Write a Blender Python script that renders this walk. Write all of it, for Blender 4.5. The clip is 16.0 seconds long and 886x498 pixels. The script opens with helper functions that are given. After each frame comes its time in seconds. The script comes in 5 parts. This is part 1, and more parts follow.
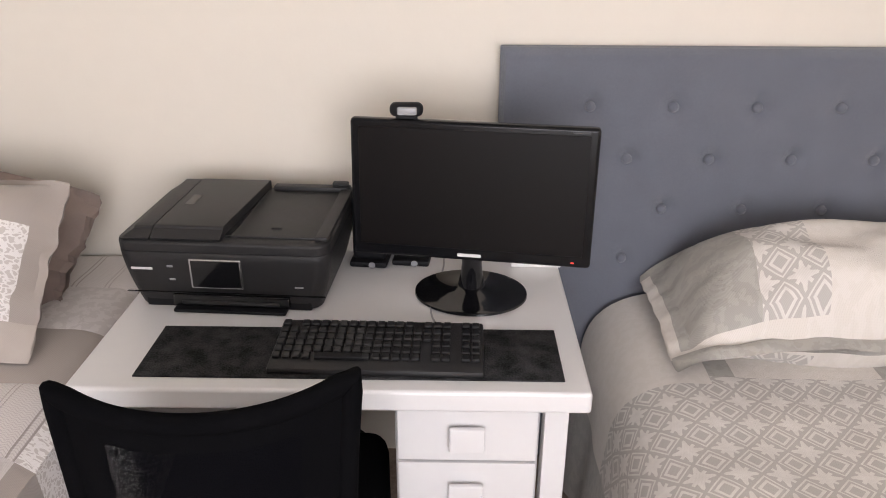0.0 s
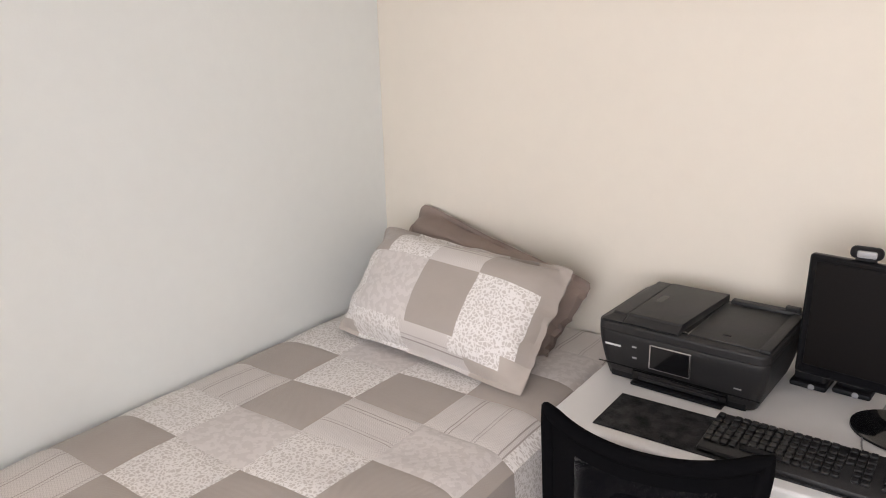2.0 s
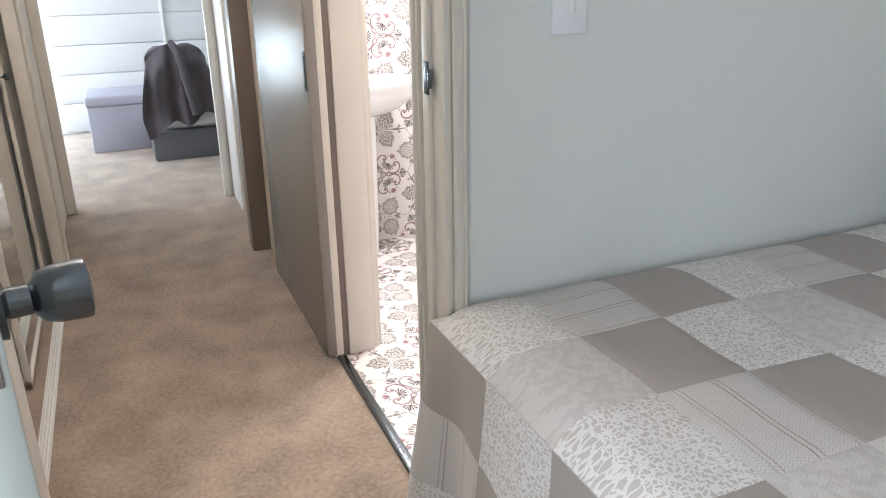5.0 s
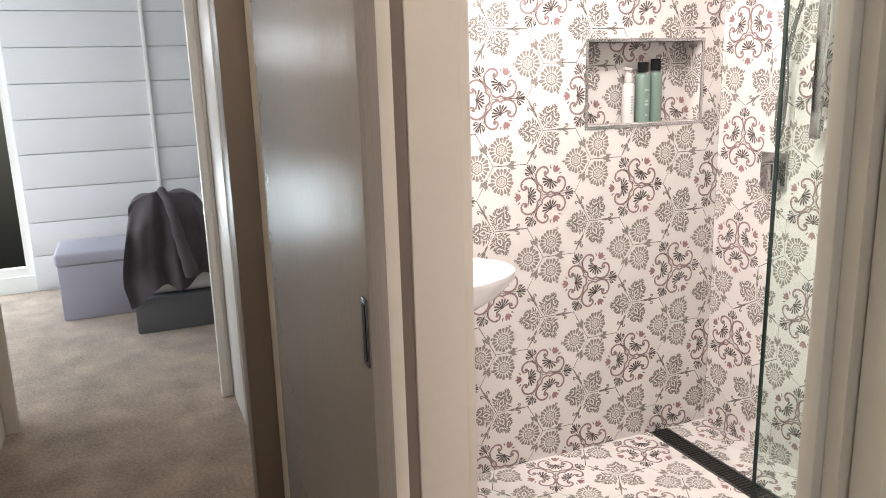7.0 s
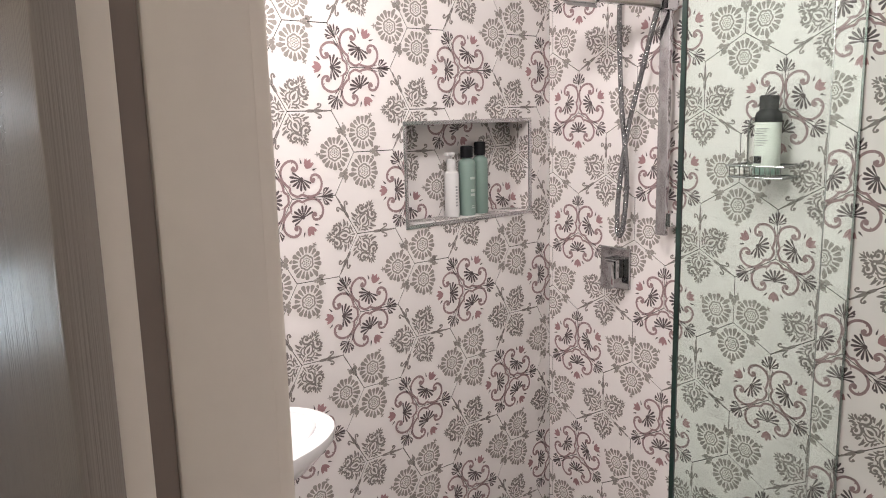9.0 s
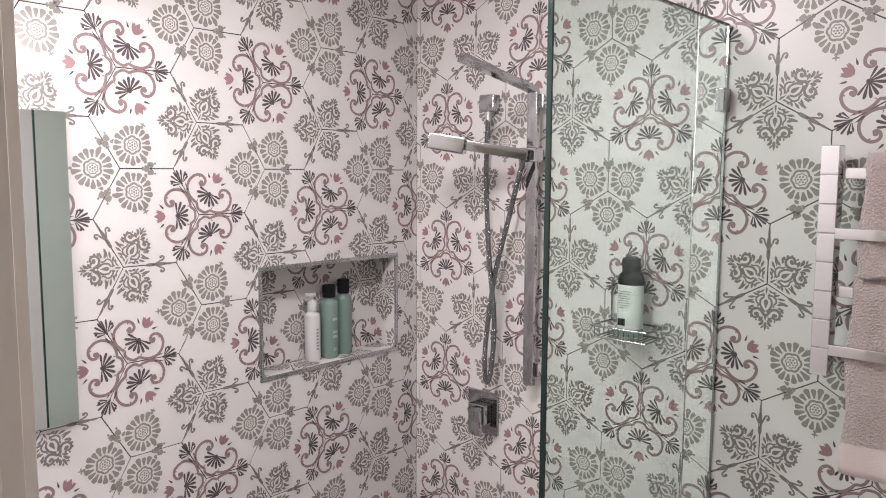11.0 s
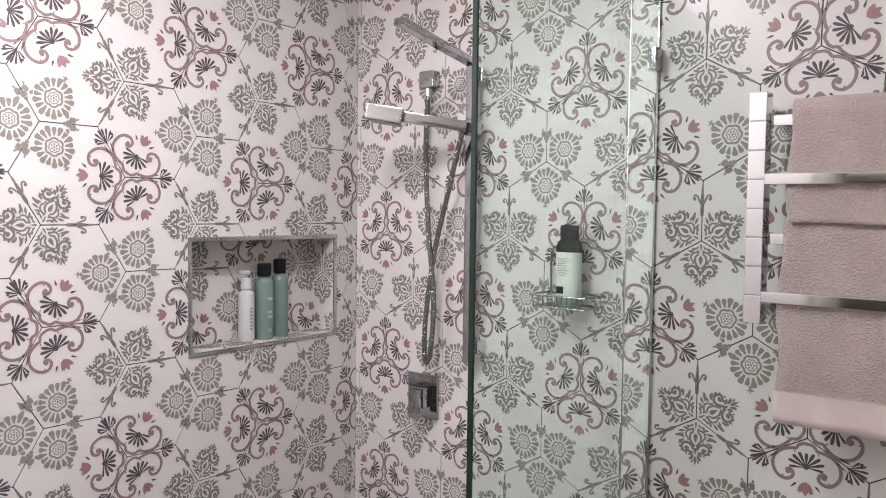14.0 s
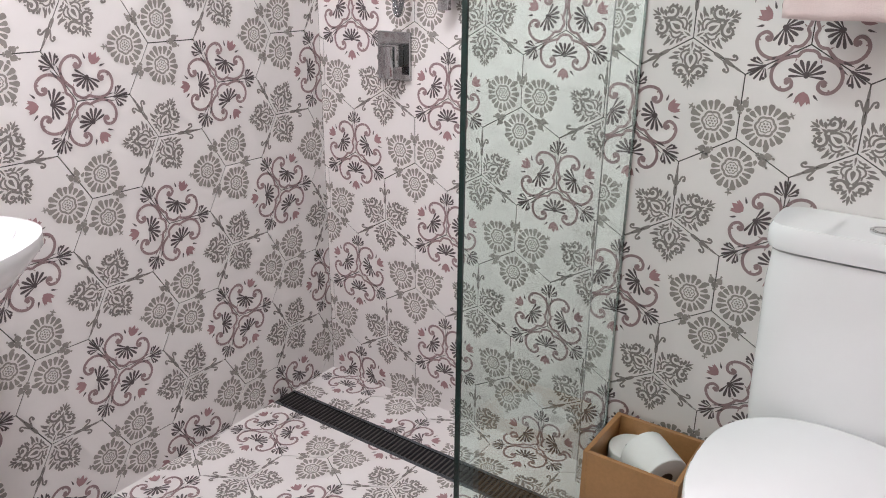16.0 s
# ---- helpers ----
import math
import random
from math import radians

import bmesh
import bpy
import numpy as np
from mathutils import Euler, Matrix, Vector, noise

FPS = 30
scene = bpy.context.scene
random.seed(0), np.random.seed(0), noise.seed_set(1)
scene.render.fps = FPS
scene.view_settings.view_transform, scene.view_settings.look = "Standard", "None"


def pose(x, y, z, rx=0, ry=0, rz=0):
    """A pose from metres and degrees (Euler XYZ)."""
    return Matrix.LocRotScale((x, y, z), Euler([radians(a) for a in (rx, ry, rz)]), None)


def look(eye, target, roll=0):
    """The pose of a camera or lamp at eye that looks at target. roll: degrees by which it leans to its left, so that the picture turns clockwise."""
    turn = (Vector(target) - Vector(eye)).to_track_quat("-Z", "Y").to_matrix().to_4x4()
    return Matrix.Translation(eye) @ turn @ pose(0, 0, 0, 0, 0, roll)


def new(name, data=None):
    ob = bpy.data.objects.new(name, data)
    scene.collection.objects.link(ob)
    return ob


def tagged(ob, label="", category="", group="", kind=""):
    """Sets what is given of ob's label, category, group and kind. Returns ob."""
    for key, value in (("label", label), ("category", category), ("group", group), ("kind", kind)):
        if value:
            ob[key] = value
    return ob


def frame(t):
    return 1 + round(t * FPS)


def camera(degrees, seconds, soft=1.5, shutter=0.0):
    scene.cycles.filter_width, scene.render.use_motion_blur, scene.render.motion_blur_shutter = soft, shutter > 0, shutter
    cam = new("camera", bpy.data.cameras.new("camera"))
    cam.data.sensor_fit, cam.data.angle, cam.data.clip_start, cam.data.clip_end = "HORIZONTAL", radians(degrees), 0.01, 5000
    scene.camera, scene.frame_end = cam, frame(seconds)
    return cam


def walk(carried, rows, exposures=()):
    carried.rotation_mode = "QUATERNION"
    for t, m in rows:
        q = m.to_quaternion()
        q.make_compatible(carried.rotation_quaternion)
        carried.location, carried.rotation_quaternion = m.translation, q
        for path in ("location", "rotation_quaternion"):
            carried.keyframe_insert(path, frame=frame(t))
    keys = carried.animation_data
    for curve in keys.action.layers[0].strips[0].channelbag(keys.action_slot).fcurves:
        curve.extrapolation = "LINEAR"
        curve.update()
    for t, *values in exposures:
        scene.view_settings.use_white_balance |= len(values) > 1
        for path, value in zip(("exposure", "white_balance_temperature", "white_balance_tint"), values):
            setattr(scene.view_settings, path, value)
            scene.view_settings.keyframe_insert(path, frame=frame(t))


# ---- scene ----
cam = camera(60.4, 16.0, soft=1.0)
PATH = [
    (0, (0.734, 0.514, 1.549), (0.705, 2.331, 0.714), 0.2),
    (0.5, (0.749, 0.451, 1.63), (0.412, 2.221, 0.763), 0.2),
    (1, (0.809, 0.403, 1.705), (0.08, 2.067, 0.868), -0.9),
    (1.5, (0.77, 0.24, 1.701), (-0.22, 1.849, 1.042), -0.7),
    (2, (0.827, 0.15, 1.679), (-0.304, 1.699, 1.112), -1.4),
    (2.5, (0.827, 0.055, 1.559), (-0.295, 1.603, 0.973), -1.4),
    (3, (0.819, -0.07, 1.363), (-0.353, 1.445, 0.789), -0.5),
    (3.5, (0.876, -0.166, 1.189), (-0.495, 1.123, 0.511), -0.4),
    (4, (0.858, -0.187, 1.194), (-0.588, 0.837, 0.267), -0.0),
    (4.5, (0.701, -0.115, 1.28), (-0.916, 0.702, 0.434), -0.6),
    (4.6, (0.685, -0.102, 1.284), (-0.98, 0.677, 0.496), -1.2),
    (4.8, (0.526, -0.067, 1.333), (-1.175, 0.677, 0.591), -1.1),
    (5, (0.379, -0.035, 1.372), (-1.348, 0.691, 0.67), -0.9),
    (5.2, (0.217, -0.016, 1.408), (-1.516, 0.705, 0.717), -1.0),
    (7.3, (-1.028, 0.21, 1.486), (-2.818, 1.011, 1.094), -2.0),
    (7.5, (-1.115, 0.236, 1.483), (-2.873, 1.111, 1.104), -2.1),
    (8, (-1.328, 0.327, 1.493), (-2.957, 1.433, 1.145), -2.2),
    (8.2, (-1.357, 0.339, 1.496), (-2.961, 1.486, 1.159), -2.3),
    (10.3, (-1.512, 0.52, 1.835), (-2.933, 1.894, 1.533), 0.1),
    (10.5, (-1.498, 0.527, 1.839), (-2.899, 1.931, 1.581), 0.0),
    (11, (-1.521, 0.541, 1.861), (-2.845, 2.026, 1.655), 0.3),
    (11.5, (-1.523, 0.557, 1.897), (-2.822, 2.074, 1.792), 0.4),
    (12, (-1.516, 0.591, 1.922), (-2.809, 2.117, 1.883), 0.5),
    (12.5, (-1.515, 0.606, 1.874), (-2.8, 2.138, 1.838), 0.5),
    (13, (-1.515, 0.62, 1.811), (-2.784, 2.165, 1.764), 0.6),
    (13.5, (-1.505, 0.595, 1.737), (-2.761, 2.15, 1.665), 0.6),
    (14, (-1.498, 0.591, 1.671), (-2.739, 2.157, 1.572), 0.7),
    (14.5, (-1.496, 0.615, 1.59), (-2.718, 2.192, 1.448), 0.7),
    (14.9, (-1.504, 0.626, 1.502), (-2.688, 2.22, 1.261), 0.8),
    (15, (-1.501, 0.642, 1.48), (-2.682, 2.231, 1.202), 0.7),
    (15.5, (-1.532, 0.676, 1.394), (-2.656, 2.253, 0.897), 0.8),
    (16, (-1.584, 0.61, 1.342), (-2.652, 2.154, 0.651), 0.6),
]
EXPO = [(0, 0.18, 6800, 19), (1.0, 0.2, 6800, 19), (2.0, 0.12, 6800, 17), (3.0, 0.1, 6600, 17), (3.5, -0.13, 6100, 14), (4.0, -0.1, 5750, 11), (4.5, -0.12, 5850, 10), (5.0, -0.5, 5900, 7), (5.2, -0.55, 5900, 7), (7.4, -1.33, 6350, 9), (8.2, -1.65, 6250, 10), (10.3, -2.16, 5900, 10), (12.5, -2.33, 5850, 10), (14, -2.21, 5800, 10), (14.5, -2.21, 5800, 10), (15, -2.04, 5800, 10), (16, -1.72, 5700, 9)]
walk(cam, [(t, look(eye, target, roll)) for t, eye, target, roll in PATH], EXPO)

# ---- light ----
world = bpy.data.worlds.new("sky")
scene.world = world
world.use_nodes = True
sky = world.node_tree.nodes.new("ShaderNodeTexSky")
sky.sky_type, sky.sun_disc = "NISHITA", False
sky.sun_elevation, sky.sun_rotation = radians(42), radians(27)
world.node_tree.links.new(sky.outputs[0], world.node_tree.nodes["Background"].inputs[0])
world.node_tree.nodes["Background"].inputs[1].default_value = 0.12


def lamp(name, kind, m, power, col, size=0.0, size_y=0.0):
    d = bpy.data.lights.new(name, kind)
    d.energy, d.color = power, col
    if kind == "AREA":
        d.shape, d.size, d.size_y = "RECTANGLE", size, size_y
    elif kind == "SUN":
        d.angle = size
    else:
        d.shadow_soft_size = size
    ob = new(name, d)
    ob.matrix_basis = m
    return ob


lamp("sun", "SUN", look((3, 6, 6), (0, 0, 0)), 3.0, (1.0, 0.95, 0.88), radians(0.5))
# daylight through the openings
lamp("window_light_bedroom", "AREA", look((1.0, -1.29, 1.48), (0.6, 1.4, 1.15)), 88, (0.92, 0.96, 1.0), 2.0, 1.3)
lamp("window_light_far_low", "AREA", look((-7.09, -1.125, 0.55), (-5.0, -0.7, 0.45)), 54, (0.86, 0.96, 1.0), 1.1, 0.6)
lamp("window_light_far_top", "AREA", look((-7.09, -1.125, 1.96), (-5.0, -0.7, 1.2)), 22, (0.92, 0.96, 1.0), 1.1, 0.24)
lamp("window_light_far_side", "AREA", look((-5.9, -2.58, 1.25), (-5.9, 0, 0.9)), 130, (0.95, 0.97, 1.0), 2.0, 1.9)
# lamps assumed for the hall and the bathroom, all out of view
# fill with no fixture, added to brighten the hall
lamp("hall_fill_lamp", "POINT", pose(-2.15, 0.05, 2.40), 46, (1.0, 0.85, 0.72), 0.08)
# unseen source, inferred from the bright wall beside the mirror
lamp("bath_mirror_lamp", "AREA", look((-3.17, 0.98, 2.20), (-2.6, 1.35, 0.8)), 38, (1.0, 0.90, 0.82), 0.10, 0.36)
# two added fills with no fixture, for the bathroom's ceiling and its floor
lamp("bath_ceiling_fill", "POINT", pose(-2.62, 1.05, 2.38), 28, (1.0, 0.90, 0.82), 0.10)
lamp("bath_floor_fill", "AREA", look((-2.45, 1.35, 2.485), (-2.45, 1.45, 0)), 70, (1.0, 0.90, 0.82), 0.20, 0.20)

# ---- small helpers of this scene ----
def mat(name, col, rough=0.6, metal=0.0, var=0.08, scale=6.0, bump=0.0, bscale=200.0, spec=0.5, coat=0.0, sheen=0.0, contrast=1.0):
    """A plain material with slow and fine variation of its colour and a fine relief."""
    m = bpy.data.materials.new(name)
    m.use_nodes = True
    n, l = m.node_tree.nodes, m.node_tree.links
    b = n["Principled BSDF"]
    b.inputs["Roughness"].default_value = rough
    b.inputs["Metallic"].default_value = metal
    b.inputs["Specular IOR Level"].default_value = spec
    b.inputs["Coat Weight"].default_value = coat
    b.inputs["Sheen Weight"].default_value = sheen
    tc = n.new("ShaderNodeTexCoord")
    src = tc.outputs["Object"]
    if var > 0:
        big, fine = n.new("ShaderNodeTexNoise"), n.new("ShaderNodeTexNoise")
        big.inputs["Scale"].default_value, fine.inputs["Scale"].default_value = scale, scale * 14
        fine.inputs["Detail"].default_value = 4
        add = n.new("ShaderNodeMath"); add.operation = "ADD"
        mix = n.new("ShaderNodeMix"); mix.data_type = "RGBA"
        l.new(src, big.inputs["Vector"]); l.new(src, fine.inputs["Vector"])
        half = n.new("ShaderNodeMath"); half.operation = "MULTIPLY"; half.inputs[1].default_value = 0.5
        l.new(big.outputs["Fac"], add.inputs[0]); l.new(fine.outputs["Fac"], add.inputs[1]); l.new(add.outputs[0], half.inputs[0])
        steep = n.new("ShaderNodeMath")
        steep.operation, steep.use_clamp = "MULTIPLY_ADD", True
        steep.inputs[1].default_value, steep.inputs[2].default_value = contrast, 0.5 - 0.5 * contrast
        l.new(half.outputs[0], steep.inputs[0])
        l.new(steep.outputs[0], mix.inputs["Factor"])
        mix.inputs["A"].default_value = (*[c * (1 - var * 2) for c in col], 1)
        mix.inputs["B"].default_value = (*[min(1, c * (1 + var * 2)) for c in col], 1)
        l.new(mix.outputs["Result"], b.inputs["Base Color"])
    else:
        b.inputs["Base Color"].default_value = (*col, 1)
    if bump > 0:
        bn, bp = n.new("ShaderNodeTexNoise"), n.new("ShaderNodeBump")
        bn.inputs["Scale"].default_value = bscale; bn.inputs["Detail"].default_value = 3
        bp.inputs["Strength"].default_value = bump; bp.inputs["Distance"].default_value = 0.011 if "terry" in name else 0.004
        l.new(src, bn.inputs["Vector"]); l.new(bn.outputs["Fac"], bp.inputs["Height"]); l.new(bp.outputs["Normal"], b.inputs["Normal"])
    return m


def glass(name, col=(0.9, 0.97, 0.94)):
    m = bpy.data.materials.new(name)
    m.use_nodes = True
    n, l = m.node_tree.nodes, m.node_tree.links
    n.remove(n["Principled BSDF"])
    out = n["Material Output"]
    t, g, mx = n.new("ShaderNodeBsdfTransparent"), n.new("ShaderNodeBsdfGlossy"), n.new("ShaderNodeMixShader")
    lw, pw, sc = n.new("ShaderNodeLayerWeight"), n.new("ShaderNodeMath"), n.new("ShaderNodeMath")
    lw.inputs["Blend"].default_value = 0.5
    pw.operation, sc.operation = "POWER", "MULTIPLY_ADD"
    pw.inputs[1].default_value, sc.inputs[1].default_value, sc.inputs[2].default_value = 4.0, 0.6, 0.03
    l.new(lw.outputs["Facing"], pw.inputs[0]); l.new(pw.outputs[0], sc.inputs[0])
    t.inputs["Color"].default_value = (*col, 1)
    g.inputs["Roughness"].default_value = 0.01
    l.new(sc.outputs[0], mx.inputs[0]); l.new(t.outputs[0], mx.inputs[1]); l.new(g.outputs[0], mx.inputs[2]); l.new(mx.outputs[0], out.inputs["Surface"])
    return m


def glow(name, col, power):
    m = bpy.data.materials.new(name)
    m.use_nodes = True
    b = m.node_tree.nodes["Principled BSDF"]
    b.inputs["Base Color"].default_value = (*col, 1)
    b.inputs["Emission Color"].default_value = (*col, 1)
    b.inputs["Emission Strength"].default_value = power
    return m


CRISP = ("chrome", "shaded_chrome", "brushed_steel", "black_plastic", "white_lacquer", "dark_bezel", "gloss_black_plastic", "bamboo_wood", "gloss_trim_paint")


def finish(name, bm, materials, parent=None, label="", smooth=True, angle=40):
    """A bmesh as one mesh object."""
    me = bpy.data.meshes.new(name)
    bm.to_mesh(me)
    bm.free()
    for m in (materials if isinstance(materials, (list, tuple)) else [materials]):
        me.materials.append(m)
    if smooth:
        me.shade_smooth()
        me.set_sharp_from_angle(angle=radians(angle))
    ob = new(name, me)
    ob.parent = parent
    if smooth and parent is not None and len(me.polygons) < 120 and me.materials[0].name in CRISP:
        ob.modifiers.new("flat_faces", "WEIGHTED_NORMAL").keep_sharp = True
    if label:
        ob["label"] = label
    return ob


def part(name, bm, material, parent, label=""):
    return finish(name, bm, material, parent, label)


def thing(name, x, y, z, label, category, group="", rz=0):
    ob = new(name)
    ob.matrix_basis = pose(x, y, z, 0, 0, rz)
    ob.empty_display_size = 0.05
    return tagged(ob, label, category, group)


def add_box(bm, x0, x1, y0, y1, z0, z1, bevel=0.0, seg=2, m=None):
    r = bmesh.ops.create_cube(bm, size=1.0, matrix=Matrix.Translation(((x0 + x1) / 2, (y0 + y1) / 2, (z0 + z1) / 2)) @ Matrix.Diagonal((x1 - x0, y1 - y0, z1 - z0, 1)))
    vs = r["verts"]
    if bevel > 0:
        es = list({e for v in vs for e in v.link_edges})
        r2 = bmesh.ops.bevel(bm, geom=es, offset=bevel, segments=seg, affect="EDGES", profile=0.5)
        vs = list({v for f in r2["faces"] for v in f.verts} | {v for v in vs if v.is_valid})
    if m is not None:
        bmesh.ops.transform(bm, matrix=m, verts=vs)
    return vs


def box(x0, x1, y0, y1, z0, z1, bevel=0.0, seg=2, m=None):
    bm = bmesh.new()
    add_box(bm, x0, x1, y0, y1, z0, z1, bevel, seg, m)
    return bm


def add_tube(bm, pts, r, n=10, closed=False):
    """A round bar along points; r is a number or one per point."""
    pts = [Vector(p) for p in pts]
    rings = []
    up = None
    for i, p in enumerate(pts):
        a, b = pts[max(i - 1, 0)], pts[min(i + 1, len(pts) - 1)]
        t = (b - a).normalized()
        if up is None:
            up = t.orthogonal().normalized()
        up = (up - t * up.dot(t)).normalized()
        side = t.cross(up)
        rr = r[i] if isinstance(r, (list, tuple)) else r
        rings.append([bm.verts.new(p + (up * math.cos(2 * math.pi * k / n) + side * math.sin(2 * math.pi * k / n)) * rr) for k in range(n)])
    for a, b in zip(rings, rings[1:]):
        for k in range(n):
            bm.faces.new((a[k], a[(k + 1) % n], b[(k + 1) % n], b[k]))
    bm.faces.new(rings[0][::-1])
    bm.faces.new(rings[-1])


def tube(pts, r, n=10):
    bm = bmesh.new()
    add_tube(bm, pts, r, n)
    return bm


def add_lathe(bm, prof, n=28, m=None):
    """A body of revolution about z from (radius, height) pairs."""
    rings = []
    vs = []
    for r, z in prof:
        ring = [bm.verts.new((max(r, 1e-4) * math.cos(2 * math.pi * k / n), max(r, 1e-4) * math.sin(2 * math.pi * k / n), z)) for k in range(n)]
        rings.append(ring)
        vs += ring
    for a, b in zip(rings, rings[1:]):
        for k in range(n):
            bm.faces.new((a[k], a[(k + 1) % n], b[(k + 1) % n], b[k]))
    bm.faces.new(rings[0][::-1])
    bm.faces.new(rings[-1])
    if m is not None:
        bmesh.ops.transform(bm, matrix=m, verts=vs)


def lathe(prof, n=28, m=None):
    bm = bmesh.new()
    add_lathe(bm, prof, n, m)
    return bm


def smooth_line(pts, k=4):
    """Points along a smooth curve through pts."""
    pts = [Vector(p) for p in pts]
    out = []
    for i in range(len(pts) - 1):
        p0, p1, p2, p3 = pts[max(i - 1, 0)], pts[i], pts[i + 1], pts[min(i + 2, len(pts) - 1)]
        for s in range(k):
            t = s / k
            out.append(0.5 * ((2 * p1) + (p2 - p0) * t + (2 * p0 - 5 * p1 + 4 * p2 - p3) * t * t + (3 * p1 - p0 - 3 * p2 + p3) * t ** 3))
    return out + [pts[-1]]


def grid_mesh(nu, nv, place, pick=None, uvs=None):
    """A sheet of nu x nv faces; place(i, j) gives a point, pick(i, j) a face's material, uvs(i, j) its cloth coordinates."""
    bm = bmesh.new()
    uvl = bm.loops.layers.uv.new("cloth") if uvs else None
    v = [[bm.verts.new(place(i, j)) for j in range(nv + 1)] for i in range(nu + 1)]
    for i in range(nu):
        for j in range(nv):
            f = bm.faces.new((v[i][j], v[i + 1][j], v[i + 1][j + 1], v[i][j + 1]))
            if pick:
                f.material_index = pick(i, j)
            if uvl:
                for lp, (a, b) in zip(f.loops, ((i, j), (i + 1, j), (i + 1, j + 1), (i, j + 1))):
                    lp[uvl].uv = uvs(a, b)
    return bm


# ---- materials ----
M_wall = mat("wall_paint_cream", (0.70, 0.645, 0.565), 0.65, var=0.02, scale=1.5, bump=0.05, bscale=120)
M_wallw = mat("wall_paint_white", (0.755, 0.775, 0.755), 0.6, var=0.02, scale=1.5, bump=0.05, bscale=120)
M_ceil = mat("ceiling_paint", (0.87, 0.86, 0.845), 0.8, var=0.02, scale=2)
M_trim = mat("gloss_trim_paint", (0.70, 0.655, 0.59), 0.3, var=0.03, scale=3, bump=0.03, bscale=60)
M_trimw = mat("white_trim_paint", (0.80, 0.79, 0.77), 0.35, var=0.02, scale=3)
# cream gloss paint with the hall's shade put into its base colour
M_door = mat("shaded_door_paint", (0.25, 0.226, 0.205), 0.25, var=0.03, scale=2)
nt = M_door.node_tree
mp, nz, bmp = nt.nodes.new("ShaderNodeMapping"), nt.nodes.new("ShaderNodeTexNoise"), nt.nodes.new("ShaderNodeBump")
mp.inputs["Scale"].default_value = (320, 320, 1.2)
nz.inputs["Scale"].default_value = 1.0
bmp.inputs["Strength"].default_value, bmp.inputs["Distance"].default_value = 1.0, 0.0016
nt.links.new(nt.nodes["Texture Coordinate"].outputs["Object"], mp.inputs["Vector"])
nt.links.new(mp.outputs[0], nz.inputs["Vector"])
nt.links.new(nz.outputs["Fac"], bmp.inputs["Height"])
nt.links.new(bmp.outputs[0], nt.nodes["Principled BSDF"].inputs["Normal"])
# dark brown tone of the hall nib and of the jamb's groove strip
M_nib = mat("dark_brown_gloss", (0.17, 0.135, 0.11), 0.35, var=0.04, scale=3)
M_doorb = mat("door_paint_grey", (0.50, 0.53, 0.505), 0.35, var=0.02, scale=2)
M_carpet = mat("cut_pile_carpet", (0.33, 0.25, 0.195), 0.95, var=0.18, scale=5.0, bump=1.0, bscale=300, spec=0.1, sheen=0.3, contrast=3.2)
M_black = mat("black_plastic", (0.009, 0.009, 0.0105), 0.5, var=0.1, scale=20, bump=0.1, bscale=600, spec=0.16)
M_shell = mat("textured_black_shell", (0.016, 0.0155, 0.0165), 0.42, var=0.12, scale=30, bump=0.25, bscale=800, spec=0.35)
M_cloth = mat("black_chair_fabric", (0.0030, 0.0030, 0.0036), 0.95, var=0.15, scale=30, bump=0.3, bscale=700, spec=0.03)
M_blackg = mat("gloss_black_plastic", (0.006, 0.006, 0.007), 0.08, var=0.0)
M_screen = mat("dark_screen", (0.005, 0.004, 0.004), 0.4, var=0.0, spec=0.12)
M_mesh = mat("black_mesh_fabric", (0.003, 0.003, 0.004), 0.95, var=0.2, scale=40, bump=0.5, bscale=700, spec=0.02)
nt = M_mesh.node_tree
see, both, wv, rnd = nt.nodes.new("ShaderNodeBsdfTransparent"), nt.nodes.new("ShaderNodeMixShader"), nt.nodes.new("ShaderNodeTexVoronoi"), nt.nodes.new("ShaderNodeMath")
wv.inputs["Scale"].default_value = 620
rnd.operation, rnd.inputs[1].default_value = "LESS_THAN", 0.23
nt.links.new(nt.nodes["Texture Coordinate"].outputs["Object"], wv.inputs["Vector"])
nt.links.new(wv.outputs["Distance"], rnd.inputs[0])
nt.links.new(rnd.outputs[0], both.inputs[0])
nt.links.new(nt.nodes["Principled BSDF"].outputs[0], both.inputs[1])
nt.links.new(see.outputs[0], both.inputs[2])
nt.links.new(both.outputs[0], nt.nodes["Material Output"].inputs["Surface"])
M_bezel = mat("dark_bezel", (0.005, 0.005, 0.006), 0.22, var=0.0, spec=0.2)
M_key = mat("worn_black_keys", (0.012, 0.012, 0.0135), 0.35, var=0.2, scale=60, spec=0.4)
M_mat = mat("flecked_black_felt", (0.022, 0.022, 0.023), 0.9, var=0.5, scale=26, bump=0.8, bscale=250, spec=0.2, contrast=4.0)
M_chrome = mat("chrome", (0.75, 0.75, 0.76), 0.07, 1.0, var=0.0)
# second chrome, darkened in its base colour where the metal lies in shade
M_shadechrome = mat("shaded_chrome", (0.42, 0.42, 0.43), 0.10, 1.0, var=0.0)
M_steel = mat("brushed_steel", (0.55, 0.55, 0.56), 0.25, 1.0, var=0.03)
M_white = mat("white_lacquer", (0.65, 0.64, 0.638), 0.28, var=0.015, scale=3)
M_plate = mat("cool_white_plastic", (0.86, 0.87, 0.90), 0.3, var=0.01)
M_ceramic = mat("white_ceramic", (0.84, 0.835, 0.85), 0.08, var=0.01, scale=2, coat=0.5)
M_grey = mat("grey_plastic", (0.30, 0.30, 0.31), 0.4, var=0.03)
M_blue = mat("slate_blue_linen", (0.125, 0.135, 0.165), 0.85, var=0.10, scale=12, bump=0.5, bscale=900, sheen=0.3)
